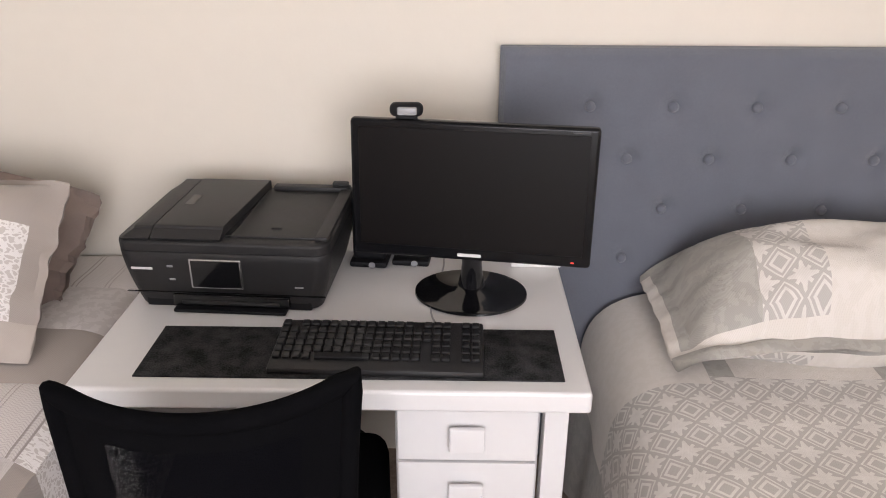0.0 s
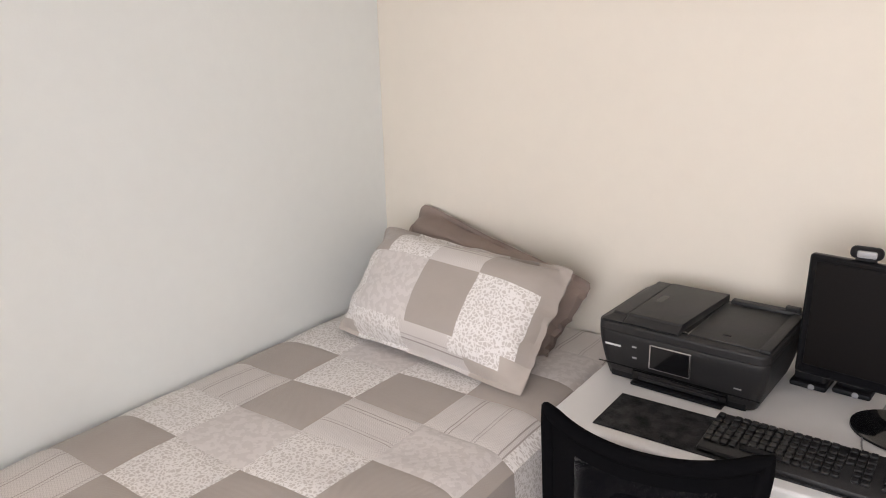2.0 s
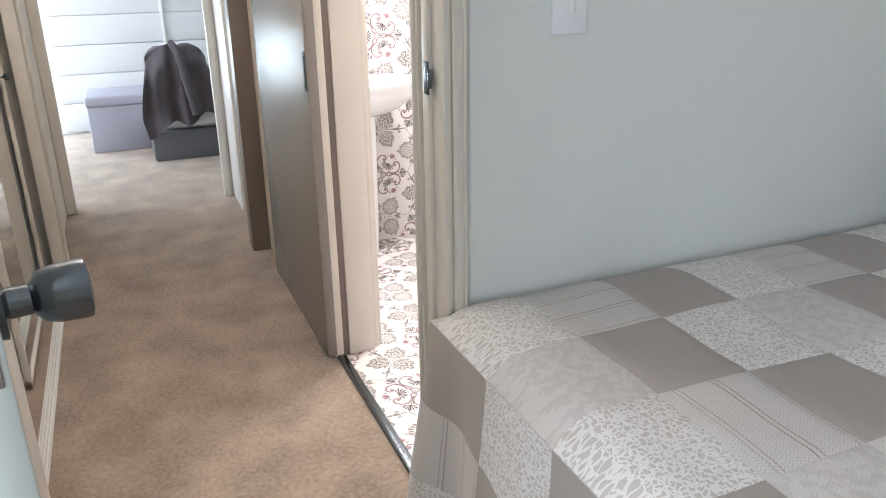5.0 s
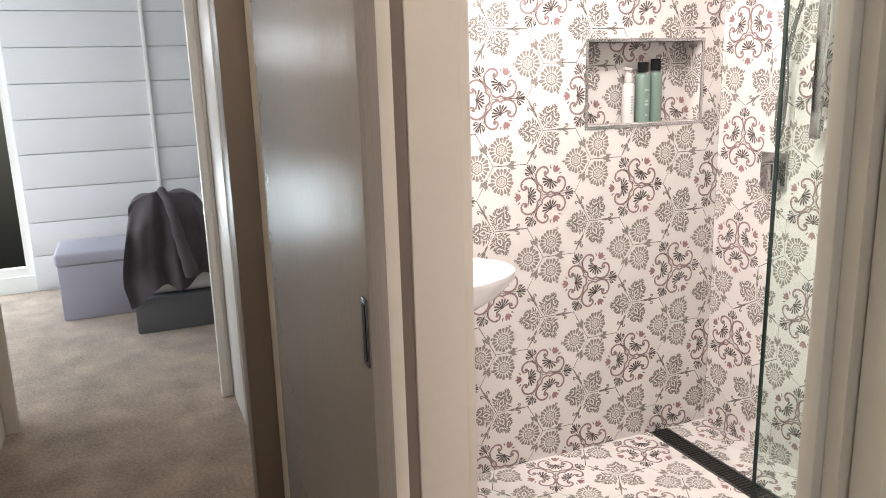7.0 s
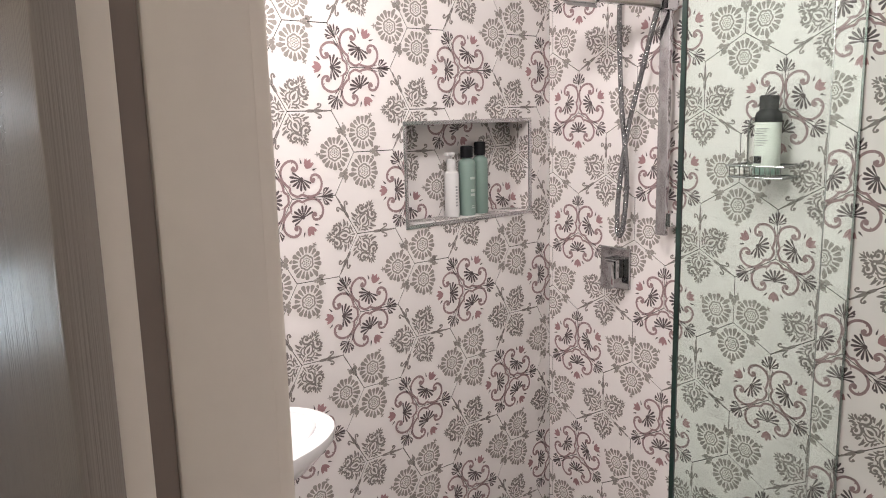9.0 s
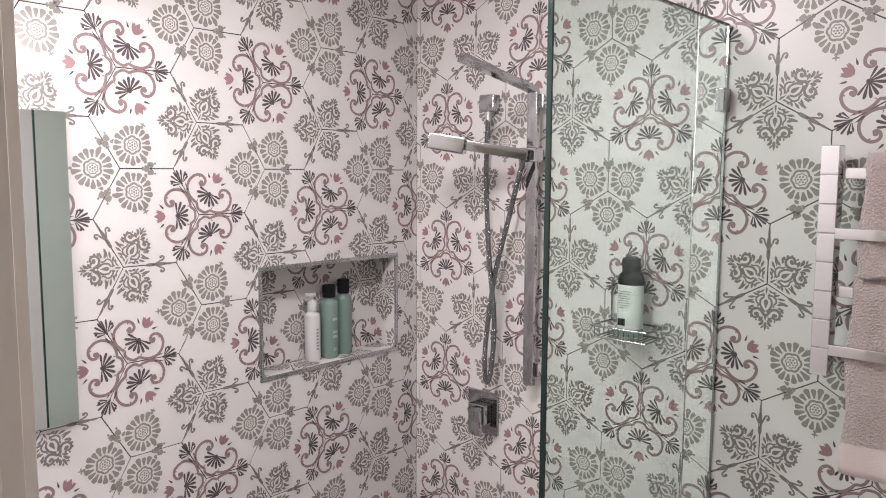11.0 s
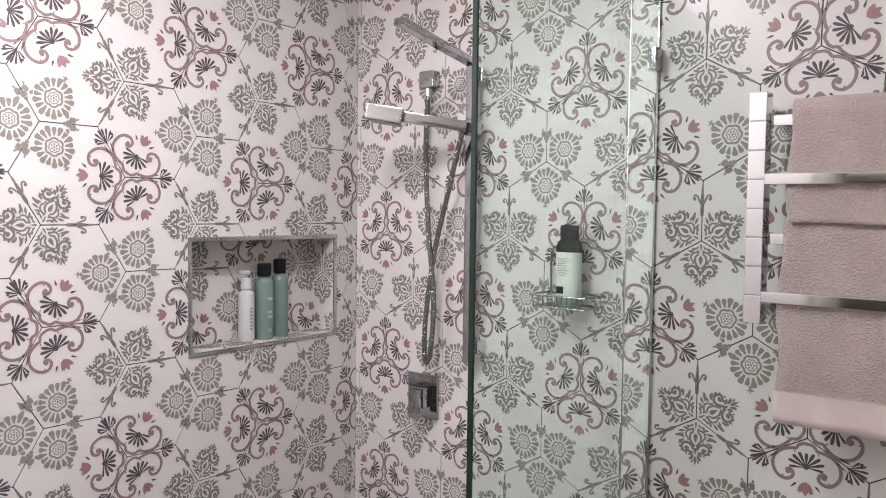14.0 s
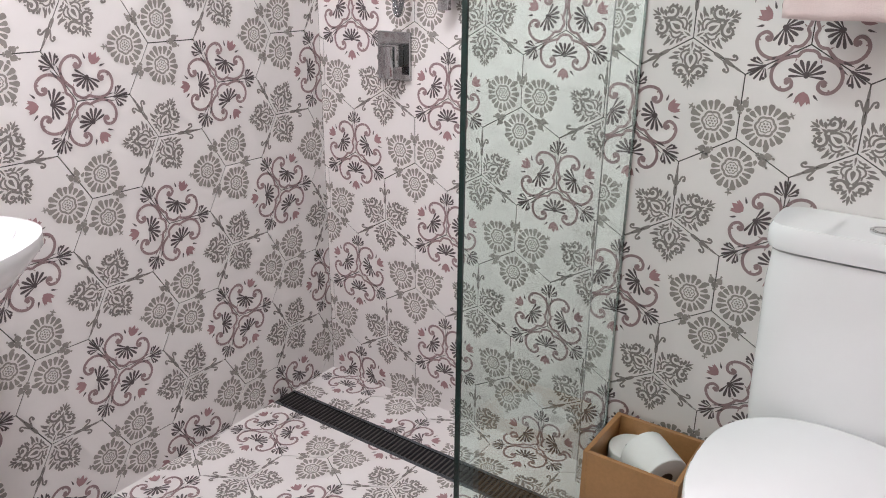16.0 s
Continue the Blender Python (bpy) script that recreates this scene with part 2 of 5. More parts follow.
M_pewter = mat("dark_pewter_metal", (0.16, 0.18, 0.20), 0.25, 1.0, var=0.05)
M_mirror = mat("mirror", (0.86, 0.90, 0.88), 0.01, 1.0, var=0.0)
M_brown = mat("brown_cotton", (0.26, 0.20, 0.175), 0.9, var=0.07, scale=20, bump=0.4, bscale=700)
M_bamboo = mat("bamboo_wood", (0.42, 0.22, 0.09), 0.4, var=0.14, scale=9, bump=0.1, bscale=90)
M_paper = mat("toilet_paper", (0.85, 0.84, 0.83), 0.9, var=0.02, bump=0.3, bscale=500)
M_towel = mat("dusty_pink_terry", (0.64, 0.50, 0.49), 0.95, var=0.2, scale=16, bump=1.0, bscale=250, sheen=0.4)
M_towelb = mat("dusty_pink_woven_band", (0.74, 0.60, 0.59), 0.85, var=0.05, scale=30, bump=0.4, bscale=500)
M_fleece = mat("charcoal_fleece", (0.070, 0.058, 0.066), 0.95, var=0.2, scale=14, bump=0.8, bscale=200, sheen=0.1)
M_lilac = mat("pale_grey_lilac_fabric", (0.33, 0.32, 0.38), 0.8, var=0.04, bump=0.3, bscale=500)
M_dkgrey = mat("dark_grey_fabric", (0.10, 0.10, 0.11), 0.8, var=0.05, bump=0.3, bscale=500)
M_board = mat("pale_wall_board", (0.62, 0.62, 0.64), 0.45, var=0.03)
M_wood = mat("orange_wood", (0.58, 0.31, 0.14), 0.25, var=0.15, scale=5)
M_tile = mat("matt_porcelain", (0.74, 0.70, 0.69), 0.38, var=0.015, scale=5)
M_tfloor = M_tile
M_grout = mat("grey_grout", (0.075, 0.066, 0.062), 0.9, var=0.1, scale=30, bump=0.3, bscale=500)
M_inkd = mat("print_dark", (0.092, 0.072, 0.075), 0.42, var=0.18, scale=60)
M_inkm = mat("print_mauve", (0.275, 0.188, 0.193), 0.42, var=0.15, scale=60)
M_inkp = mat("print_pink", (0.33, 0.19, 0.20), 0.42, var=0.12, scale=60)
M_inkg = mat("print_taupe", (0.27, 0.243, 0.226), 0.42, var=0.16, scale=60)
M_inkl = mat("print_grey", (0.215, 0.192, 0.18), 0.42, var=0.18, scale=60)
M_tilegrey = mat("pale_print", (0.42, 0.47, 0.45), 0.4, var=0.02)
M_sage = mat("sage_plastic", (0.19, 0.265, 0.235), 0.3, var=0.02)
M_glass = glass("clear_glass", (0.90, 0.965, 0.935))
M_glassedge = mat("green_glass_edge", (0.004, 0.022, 0.017), 0.15, var=0.0)
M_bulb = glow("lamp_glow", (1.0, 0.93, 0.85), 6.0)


def cloth(name, base, second, kind):
    """A woven cloth in cloth coordinates: plain, floral, stripe, weave or diamond."""
    m = bpy.data.materials.new(name)
    m.use_nodes = True
    n, l = m.node_tree.nodes, m.node_tree.links
    b = n["Principled BSDF"]
    b.inputs["Roughness"].default_value = 0.9
    b.inputs["Specular IOR Level"].default_value = 0.2
    b.inputs["Sheen Weight"].default_value = 0.2
    uv = n.new("ShaderNodeUVMap"); uv.uv_map = "cloth"
    sep = n.new("ShaderNodeSeparateXYZ"); l.new(uv.outputs[0], sep.inputs[0])

    def math_node(op, a, bb=None, c=None):
        q = n.new("ShaderNodeMath"); q.operation = op
        for i, v in enumerate((a, bb, c)):
            if v is None:
                continue
            if isinstance(v, (int, float)):
                q.inputs[i].default_value = v
            else:
                l.new(v, q.inputs[i])
        return q.outputs[0]
    u, v = sep.outputs[0], sep.outputs[1]
    weave = math_node("MULTIPLY", math_node("SINE", math_node("MULTIPLY", u, 1800)), math_node("SINE", math_node("MULTIPLY", v, 1800)))
    noise_tex = n.new("ShaderNodeTexNoise"); noise_tex.inputs["Scale"].default_value = 45; noise_tex.inputs["Detail"].default_value = 6
    l.new(uv.outputs[0], noise_tex.inputs["Vector"])
    if kind == "floral":
        vor = n.new("ShaderNodeTexVoronoi"); vor.inputs["Scale"].default_value = 88; vor.feature = "DISTANCE_TO_EDGE"
        warp = n.new("ShaderNodeTexNoise"); warp.inputs["Scale"].default_value = 60
        l.new(uv.outputs[0], warp.inputs["Vector"])
        wm = n.new("ShaderNodeMix"); wm.data_type = "VECTOR"; wm.inputs["Factor"].default_value = 0.02
        l.new(uv.outputs[0], wm.inputs["A"]); l.new(warp.outputs["Color"], wm.inputs["B"])
        l.new(wm.outputs["Result"], vor.inputs["Vector"])
        fac = math_node("LESS_THAN", vor.outputs["Distance"], 0.13)
    elif kind in ("stripe", "stripe_along"):
        if kind == "stripe_along":
            u, v = v, u
        w = math_node("FRACT", math_node("MULTIPLY", v, 12.2))
        z = math_node("SINE", math_node("MULTIPLY", math_node("ADD", u, math_node("MULTIPLY", math_node("PINGPONG", v, 0.008), 0.8)), 900))
        edge = math_node("LESS_THAN", math_node("ABSOLUTE", math_node("SUBTRACT", math_node("ABSOLUTE", math_node("SUBTRACT", w, 0.5)), 0.07)), 0.022)
        dash = math_node("MULTIPLY", edge, math_node("ABSOLUTE", math_node("SINE", math_node("MULTIPLY", v, 480))))
        fac = math_node("ADD", math_node("MULTIPLY", math_node("GREATER_THAN", z, 0.35), 0.35), math_node("MULTIPLY", dash, 1.1))
    elif kind == "diamond":
        pu, pv = math_node("PINGPONG", math_node("MULTIPLY", u, 13), 0.5), math_node("PINGPONG", math_node("MULTIPLY", v, 13), 0.5)
        su = math_node("ADD", pu, pv)
        ring = math_node("LESS_THAN", math_node("ABSOLUTE", math_node("SUBTRACT", su, 0.25)), 0.05)
        ring2 = math_node("LESS_THAN", math_node("ABSOLUTE", math_node("SUBTRACT", su, 0.42)), 0.03)
        pr = math_node("MULTIPLY", math_node("SUBTRACT", 0.5, pu), math_node("SUBTRACT", 0.5, pv))
        dd = math_node("ABSOLUTE", math_node("SUBTRACT", math_node("SUBTRACT", 0.5, pu), math_node("SUBTRACT", 0.5, pv)))
        rr = math_node("SUBTRACT", 1.0, su)
        star = math_node("MULTIPLY", math_node("LESS_THAN", math_node("MINIMUM", dd, math_node("MULTIPLY", pr, 4.0)), 0.07), math_node("LESS_THAN", rr, 0.42))
        fac = math_node("MAXIMUM", math_node("MAXIMUM", ring, ring2), star)
        fac = math_node("MULTIPLY", fac, math_node("MULTIPLY_ADD", noise_tex.outputs["Fac"], 0.8, 0.4))
    elif kind == "weave":
        fac = math_node("MULTIPLY", math_node("GREATER_THAN", noise_tex.outputs["Fac"], 0.5), 0.35)
    else:
        fac = math_node("MULTIPLY", noise_tex.outputs["Fac"], 0.3)
    mix = n.new("ShaderNodeMix"); mix.data_type = "RGBA"; mix.clamp_factor = True
    l.new(fac, mix.inputs["Factor"])
    mix.inputs["A"].default_value, mix.inputs["B"].default_value = (*base, 1), (*second, 1)
    l.new(mix.outputs["Result"], b.inputs["Base Color"])
    bp = n.new("ShaderNodeBump"); bp.inputs["Strength"].default_value = 0.35; bp.inputs["Distance"].default_value = 0.002
    l.new(math_node("ADD", math_node("MULTIPLY", weave, 0.25), fac), bp.inputs["Height"]); l.new(bp.outputs["Normal"], b.inputs["Normal"])
    return m


C_taupe = cloth("taupe_patch", (0.34, 0.297, 0.267), (0.41, 0.365, 0.335), "plain")
C_floral = cloth("floral_patch", (0.51, 0.47, 0.44), (0.70, 0.67, 0.65), "floral")
C_stripe = cloth("striped_patch", (0.585, 0.545, 0.52), (0.32, 0.28, 0.262), "stripe")
C_stripe_along = cloth("striped_patch_along", (0.585, 0.545, 0.52), (0.32, 0.28, 0.262), "stripe_along")
C_light = cloth("pale_patch", (0.52, 0.48, 0.46), (0.68, 0.64, 0.62), "weave")
C_flange = cloth("plain_flange", (0.40, 0.35, 0.31), (0.47, 0.42, 0.38), "plain")
C_diamond = cloth("diamond_star_quilting", (0.43, 0.405, 0.375), (0.66, 0.63, 0.59), "diamond")
C_cream = cloth("cream_panel", (0.62, 0.58, 0.53), (0.68, 0.64, 0.60), "weave")
C_grey2 = cloth("grey_green_panel", (0.35, 0.335, 0.305), (0.46, 0.44, 0.40), "weave")

# ---- the shell ----
def wall(name, *b, material=None, label="", category="wall"):
    bm = bmesh.new()
    for one in b:
        add_box(bm, *one)
    return tagged(finish(name, bm, material or M_wall, smooth=False), label, category, kind="structure")


H = 2.50
wall("wall_north", (-1.21, 3.12, 2.40, 2.52, 0, H), label="cream painted bedroom wall behind the beds", material=M_wall)
wall("wall_west", (-1.21, -1.09, 0.606, 2.40, 0, H), (-1.21, -1.09, -0.32, 0.606, 2.06, H), (-1.21, -1.09, -1.3, -0.32, 0, H), material=M_wallw, label="smooth white bedroom wall beside the single bed")
wall("wall_east", (3.0, 3.12, -1.3, 2.40, 0, H), label="plain bedroom wall at the far end")
wall("wall_south", (-1.21, -0.1, -1.42, -1.3, 0, H), (2.1, 3.12, -1.42, -1.3, 0, H), (-0.1, 2.1, -1.42, -1.3, 0, 0.8), (-0.1, 2.1, -1.42, -1.3, 2.15, H), label="plain bedroom wall around the window")
wall("ceiling_bedroom", (-1.21, 3.12, -1.42, 2.52, H, H + 0.1), material=M_ceil, label="white plaster ceiling", category="ceiling")
wall("floor", (-1.21, 3.12, -1.42, 2.52, -0.06, 0), (-7.2, -1.21, -2.6, 0.585, -0.06, 0), (-7.2, -4.62, 0.585, 2.6, -0.06, 0), material=M_carpet, label="beige cut pile carpet with trodden marks", category="carpet")
wall("wall_hall_north", (-4.50, -2.115, 0.58, 0.70, 0, H), (-2.115, -1.222, 0.58, 0.70, 2.06, H), (-1.222, -1.21, 0.58, 0.70, 0, H), label="painted hall wall beside the bathroom door")
wall("wall_hall_south", (-4.50, -3.46, -0.52, -0.42, 0, H), (-3.46, -1.40, -0.52, -0.42, 2.1, H), (-1.40, -1.21, -0.52, -0.42, 0, H), (-3.46, -1.40, -1.06, -1.0, 0, H), label="painted hall wall around the closet")
wall("ceiling_hall", (-4.62, -1.21, -1.06, 0.70, H, H + 0.1), material=M_ceil, label="white hall ceiling", category="ceiling")
wall("wall_far_room_east", (-4.62, -4.50, -2.6, -0.42, 0, H), (-4.62, -4.50, 0.60, 2.6, 0, H), (-4.62, -4.50, -0.42, 0.60, 2.06, H), material=M_wallw, label="white wall around the far doorway")
wall("wall_far_room_west", (-7.2, -7.1, -0.5, 2.6, 0, H), (-7.2, -7.1, -2.6, -1.75, 0, H), (-7.2, -7.1, -1.75, -0.5, 0, 0.12), (-7.2, -7.1, -1.75, -0.5, 2.12, H), material=M_wallw, label="far room wall behind the boards")
wall("wall_far_room_north", (-7.2, -4.5, 2.6, 2.7, 0, H), material=M_wallw, label="plain wall closing the far room")
wall("wall_far_room_south", (-7.2, -6.95, -2.7, -2.6, 0, H), (-4.9, -4.5, -2.7, -2.6, 0, H), (-6.95, -4.9, -2.7, -2.6, 0, 0.3), (-6.95, -4.9, -2.7, -2.6, 2.2, H), material=M_wallw, label="far room wall around the large window")
wall("ceiling_far_room", (-7.2, -4.5, -2.7, 2.7, H, H + 0.1), material=M_ceil, label="white ceiling of the far room", category="ceiling")
# bathroom shell, a few millimetres behind the tiles
NY0, NY1, NZ0, NZ1 = 1.755, 2.268, 1.283, 1.582
XW, YS, YT, XR = -3.27, 2.37, 2.28, -2.28
wall("wall_bath_west", (-3.45, XW - 0.002, 0.70, NY0, 0, H), (-3.45, XW - 0.002, NY1, 2.50, 0, H), (-3.45, XW - 0.002, NY0, NY1, 0, NZ0), (-3.45, XW - 0.002, NY0, NY1, NZ1, H), (-3.45, XW - 0.092, NY0, NY1, NZ0, NZ1), material=M_grout, label="tiled bathroom wall with a recessed niche")
wall("wall_bath_north", (XW - 0.002, XR + 0.002, YS + 0.002, 2.50, 0, H), (XR + 0.002, -1.21, YT + 0.002, 2.50, 0, H), material=M_grout, label="tiled bathroom wall with a boxed out part")
wall("wall_bath_east", (-1.222, -1.212, 0.70, YT + 0.002, 0, H), material=M_tile, label="pale bathroom wall beside the toilet")
wall("wall_bath_south", (-3.27, -2.20, 0.70, 0.71, 0, H), (-1.236, -1.222, 0.70, 0.71, 0, H), (-2.20, -1.236, 0.70, 0.71, 2.14, H), material=M_tile, label="pale bathroom wall beside the door")
wall("floor_bath", (-3.45, -1.21, 0.60, 2.50, -0.06, 0.002), material=M_grout, label="grout bed of the bathroom floor", category="floor")
wall("ceiling_bath", (-3.45, -1.21, 0.70, 2.50, H, H + 0.1), material=M_ceil, label="white bathroom ceiling", category="ceiling")
bm = bmesh.new()
add_box(bm, XW, -1.222, YS - 0.001 - 0.03, YS - 0.001, H - 0.03, H - 0.001, 0.008)
add_box(bm, XW + 0.001, XW + 0.031, 0.71, YS - 0.032, H - 0.03, H - 0.001, 0.008)
add_box(bm, XR - 0.03, -1.222, YT - 0.03, YT - 0.001, H - 0.031, H - 0.002, 0.008)
tagged(finish("trim_cornice", bm, M_trimw), "thin white cornice round the bathroom ceiling", "cornice", kind="structure")

# door frames and trims
bm = bmesh.new()
add_box(bm, -2.125, -2.108, 0.573, 0.720, 0, 2.07, 0.001)
add_box(bm, -2.124, -2.100, 0.572, 0.600, 0, 2.071, 0.002)
add_box(bm, -2.124, -2.100, 0.623, 0.722, 0, 2.071, 0.003)
add_box(bm, -2.190, -2.118, 0.7215, 0.745, 0, 2.12, 0.006)
add_box(bm, -2.182, -2.160, 0.745, 0.768, 0, 2.121, 0.004)
add_box(bm, -2.140, -2.1001, 0.566, 0.580, 0, 2.12, 0.004)
add_box(bm, -1.236, -1.2225, 0.572, 0.722, 0, 2.07, 0.003)
add_box(bm, -2.100, -1.236, 0.572, 0.722, 2.045, 2.07, 0.003)
# dark brown strip added along the bottom of the jamb groove
tagged(finish("trim_pocket_strip", box(-2.1075, -2.1045, 0.6005, 0.6225, 0.001, 2.044), M_nib), "dark brown strip in the groove of the door jamb", "seal", kind="structure")
tagged(finish("door_frame_bathroom", bm, M_trim), "cream gloss painted bathroom door frame", "door frame", kind="structure")
bm = bmesh.new()
add_box(bm, -1.209, -1.085, 0.588, 0.606, 0, 2.06, 0.003)
add_box(bm, -1.180, -1.145, 0.577, 0.5885, 0, 2.045, 0.003)
add_box(bm, -1.0895, -1.072, 0.606, 0.630, 0, 2.11, 0.005)
add_box(bm, -1.0895, -1.066, 0.626, 0.634, 0, 2.11, 0.004)
add_box(bm, -1.215, -1.085, -0.32, -0.30, 0, 2.06, 0.003)
add_box(bm, -1.0895, -1.072, -0.385, -0.320, 0, 2.11, 0.005)
add_box(bm, -1.215, -1.085, -0.30, 0.588, 2.045, 2.06, 0.003)
add_box(bm, -1.0895, -1.072, -0.385, 0.630, 2.111, 2.17, 0.005)
tagged(finish("door_frame_bedroom", bm, M_trim), "cream gloss painted bedroom door frame", "door frame", kind="structure")
bm = bmesh.new()
add_box(bm, -4.63, -4.10, 0.556, 0.579, 0, 2.06, 0.003)
add_box(bm, -4.499, -4.47, 0.54, 0.556, 0, 2.1, 0.004)
add_box(bm, -4.499, -4.46, 0.50, 0.541, 0, 2.1, 0.008)
tagged(finish("door_frame_far", bm, M_trimw), "white painted frame of the far doorway", "door frame", kind="structure")
bm = bmesh.new()
add_box(bm, -4.63, -4.48, -0.42, -0.395, 0, 2.06, 0.003)
add_box(bm, -4.499, -4.475, -0.4195, -0.36, 0, 2.1, 0.008)
tagged(finish("door_frame_far_side", bm, M_trim), "cream painted jamb of the far doorway", "door frame", kind="structure")
tagged(finish("trim_hall_nib", box(-3.49, -3.38, 0.49, 0.58, 0, H - 0.001, 0.004), M_nib), "narrow dark brown wall nib in the hall", "wall", kind="structure")
tagged(finish("threshold", box(-2.10, -1.236, 0.572, 0.605, -0.03, 0.012, 0.004), M_pewter), "dark metal strip between carpet and tiles", "threshold strip", kind="structure")
tagged(finish("trim_bed_wall", box(-1.0898, -1.078, 0.655, 2.399, 0, 0.09, 0.003), M_trim), "painted skirting board", "skirting", kind="structure")

# closet with mirror doors on the south side of the hall
bm = bmesh.new()
add_box(bm, -3.47, -3.36, -0.43, -0.375, 0, H - 0.001, 0.006)
add_box(bm, -3.46, -3.425, -0.375, -0.362, 0, H - 0.001, 0.004)
tagged(finish("trim_closet_jamb", bm, M_trim), "cream painted jamb of the hall closet", "door frame", kind="structure")
bm = bmesh.new()
for k in range(4):
    add_box(bm, -3.36, -1.40, -0.420 + k * 0.010, -0.415 + k * 0.010, 0.001, 0.012)
add_box(bm, -3.36, -1.40, -0.422, -0.382, 0.0005, 0.004)
tagged(finish("trim_closet_track", bm, M_trimw), "ridged white sliding door track on the carpet", "door track", kind="structure")
for k, (x0, x1, y) in enumerate(((-3.30, -2.32, -0.47), (-2.36, -1.40, -0.50))):
    t = thing("mirror_door", (x0 + x1) / 2, y, 0.015, "tall mirrored sliding closet door in a cream frame", "sliding door", "closet doors")
    w = (x1 - x0) / 2
    part("mirror_pane", box(-w + 0.02, w - 0.02, -0.004, 0.004, 0.02, 2.05), M_mirror, t)
    bm = bmesh.new()
    add_box(bm, -w, -w + 0.02, -0.012, 0.012, 0, 2.07, 0.003)
    add_box(bm, w - 0.02, w, -0.012, 0.012, 0, 2.07, 0.003)
    add_box(bm, -w, w, -0.0115, 0.0115, 0, 0.02, 0.003)
    part("door_frame", bm, M_trim, t)
    part("knob", lathe([(0.004, 0), (0.006, 0.012), (0.014, 0.018), (0.016, 0.026), (0.012, 0.032)], 16, pose(-w + 0.06, 0.004, 0.95, -90)), M_pewter, t, "small round metal knob")

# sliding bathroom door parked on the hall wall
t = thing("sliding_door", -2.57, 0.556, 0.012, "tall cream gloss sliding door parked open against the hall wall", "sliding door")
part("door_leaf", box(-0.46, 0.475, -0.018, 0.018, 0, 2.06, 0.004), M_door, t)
bm = bmesh.new()
add_box(bm, 0.438, 0.468, -0.0215, -0.018, 0.975, 1.10, 0.0015)
part("pull_plate", bm, M_pewter, t, "recessed dark metal finger pull")
part("pull_recess", box(0.445, 0.461, -0.0228, -0.0213, 0.985, 1.09, 0.0005), M_black, t)

# bedroom door, opened into the room
t = thing("bedroom_door", -1.066, -0.312, 0.01, "grey-white painted bedroom door standing open", "door", rz=10.2)
part("door_leaf", box(0.0, 0.863, -0.018, 0.018, 0, 2.03, 0.003), M_doorb, t)
bm = bmesh.new()
add_box(bm, 0.8625, 0.8645, -0.0125, 0.0125, 1.065, 1.185, 0.0008)
part("latch_plate", bm, M_steel, t, "brushed steel latch plate")
bm = bmesh.new()
add_box(bm, 0.863, 0.873, -0.006, 0.006, 1.11, 1.138, 0.002)
for z in (1.08, 1.168):
    add_lathe(bm, [(0.004, 0), (0.004, 0.0015)], 10, pose(0.864, 0, z, 0, 90))
part("latch_bolt", bm, M_black, t)
for s in (1, -1):
    part("door_knob", lathe([(0.030, 0), (0.031, 0.006), (0.014, 0.010), (0.0135, 0.028), (0.017, 0.031), (0.023, 0.036), (0.026, 0.048), (0.0275, 0.068), (0.027, 0.074), (0.022, 0.076)], 32, pose(0.763, s * 0.018, 1.093, -90 * s)), M_pewter, t, "round dark metal door knob")
t = thing("strike_plate", -1.150, 0.577, 1.145, "small dark metal strike plate on the door frame", "strike plate")
bm = box(-0.013, 0.013, -0.003, 0.0, -0.035, 0.035, 0.001)
add_box(bm, 0.013, 0.026, -0.006, 0.001, -0.02, 0.02, 0.002)
part("plate", bm, M_pewter, t)
t = thing("light_switch", -1.0895, 0.888, 1.285, "white wall light switch plate", "light switch")
part("plate", box(0, 0.006, -0.047, 0.040, -0.060, 0.060, 0.002), M_plate, t)
part("rocker", box(0.006, 0.010, -0.008, 0.008, -0.014, 0.014, 0.002), M_plate, t)

# far room
for k in range(10):
    tagged(finish("wall_board", box(-7.099, -7.08, -0.49, 2.59, 0.02 + k * 0.247, 0.262 + k * 0.247, 0.003), M_board), "", "", kind="structure").parent = bpy.data.objects["wall_far_room_west"]
tagged(finish("trim_far_strip", box(-7.08, -7.055, 0.42, 0.445, 0.3, 2.49, 0.003), M_trimw), "narrow white strip up the boarded wall", "trim", kind="structure")
t = thing("storage_bench", -6.42, -0.02, 0, "pale lilac-grey upholstered storage bench with a padded lid", "storage bench")
part("body", box(-0.25, 0.25, -0.25, 0.25, 0.0, 0.36, 0.008), M_lilac, t)
part("lid", box(-0.262, 0.262, -0.262, 0.262, 0.36, 0.44, 0.02, 3), M_lilac, t)
t = thing("bed_bench", -6.05, 0.68, 0, "low dark grey upholstered bed base with a white valance", "bed")
part("base", box(-0.40, 0.40, -0.52, 0.9, 0.0, 0.22, 0.012), M_dkgrey, t)
part("mattress", box(-0.55, 0.36, -0.45, 0.9, 0.22, 0.71, 0.05, 3), M_white, t)
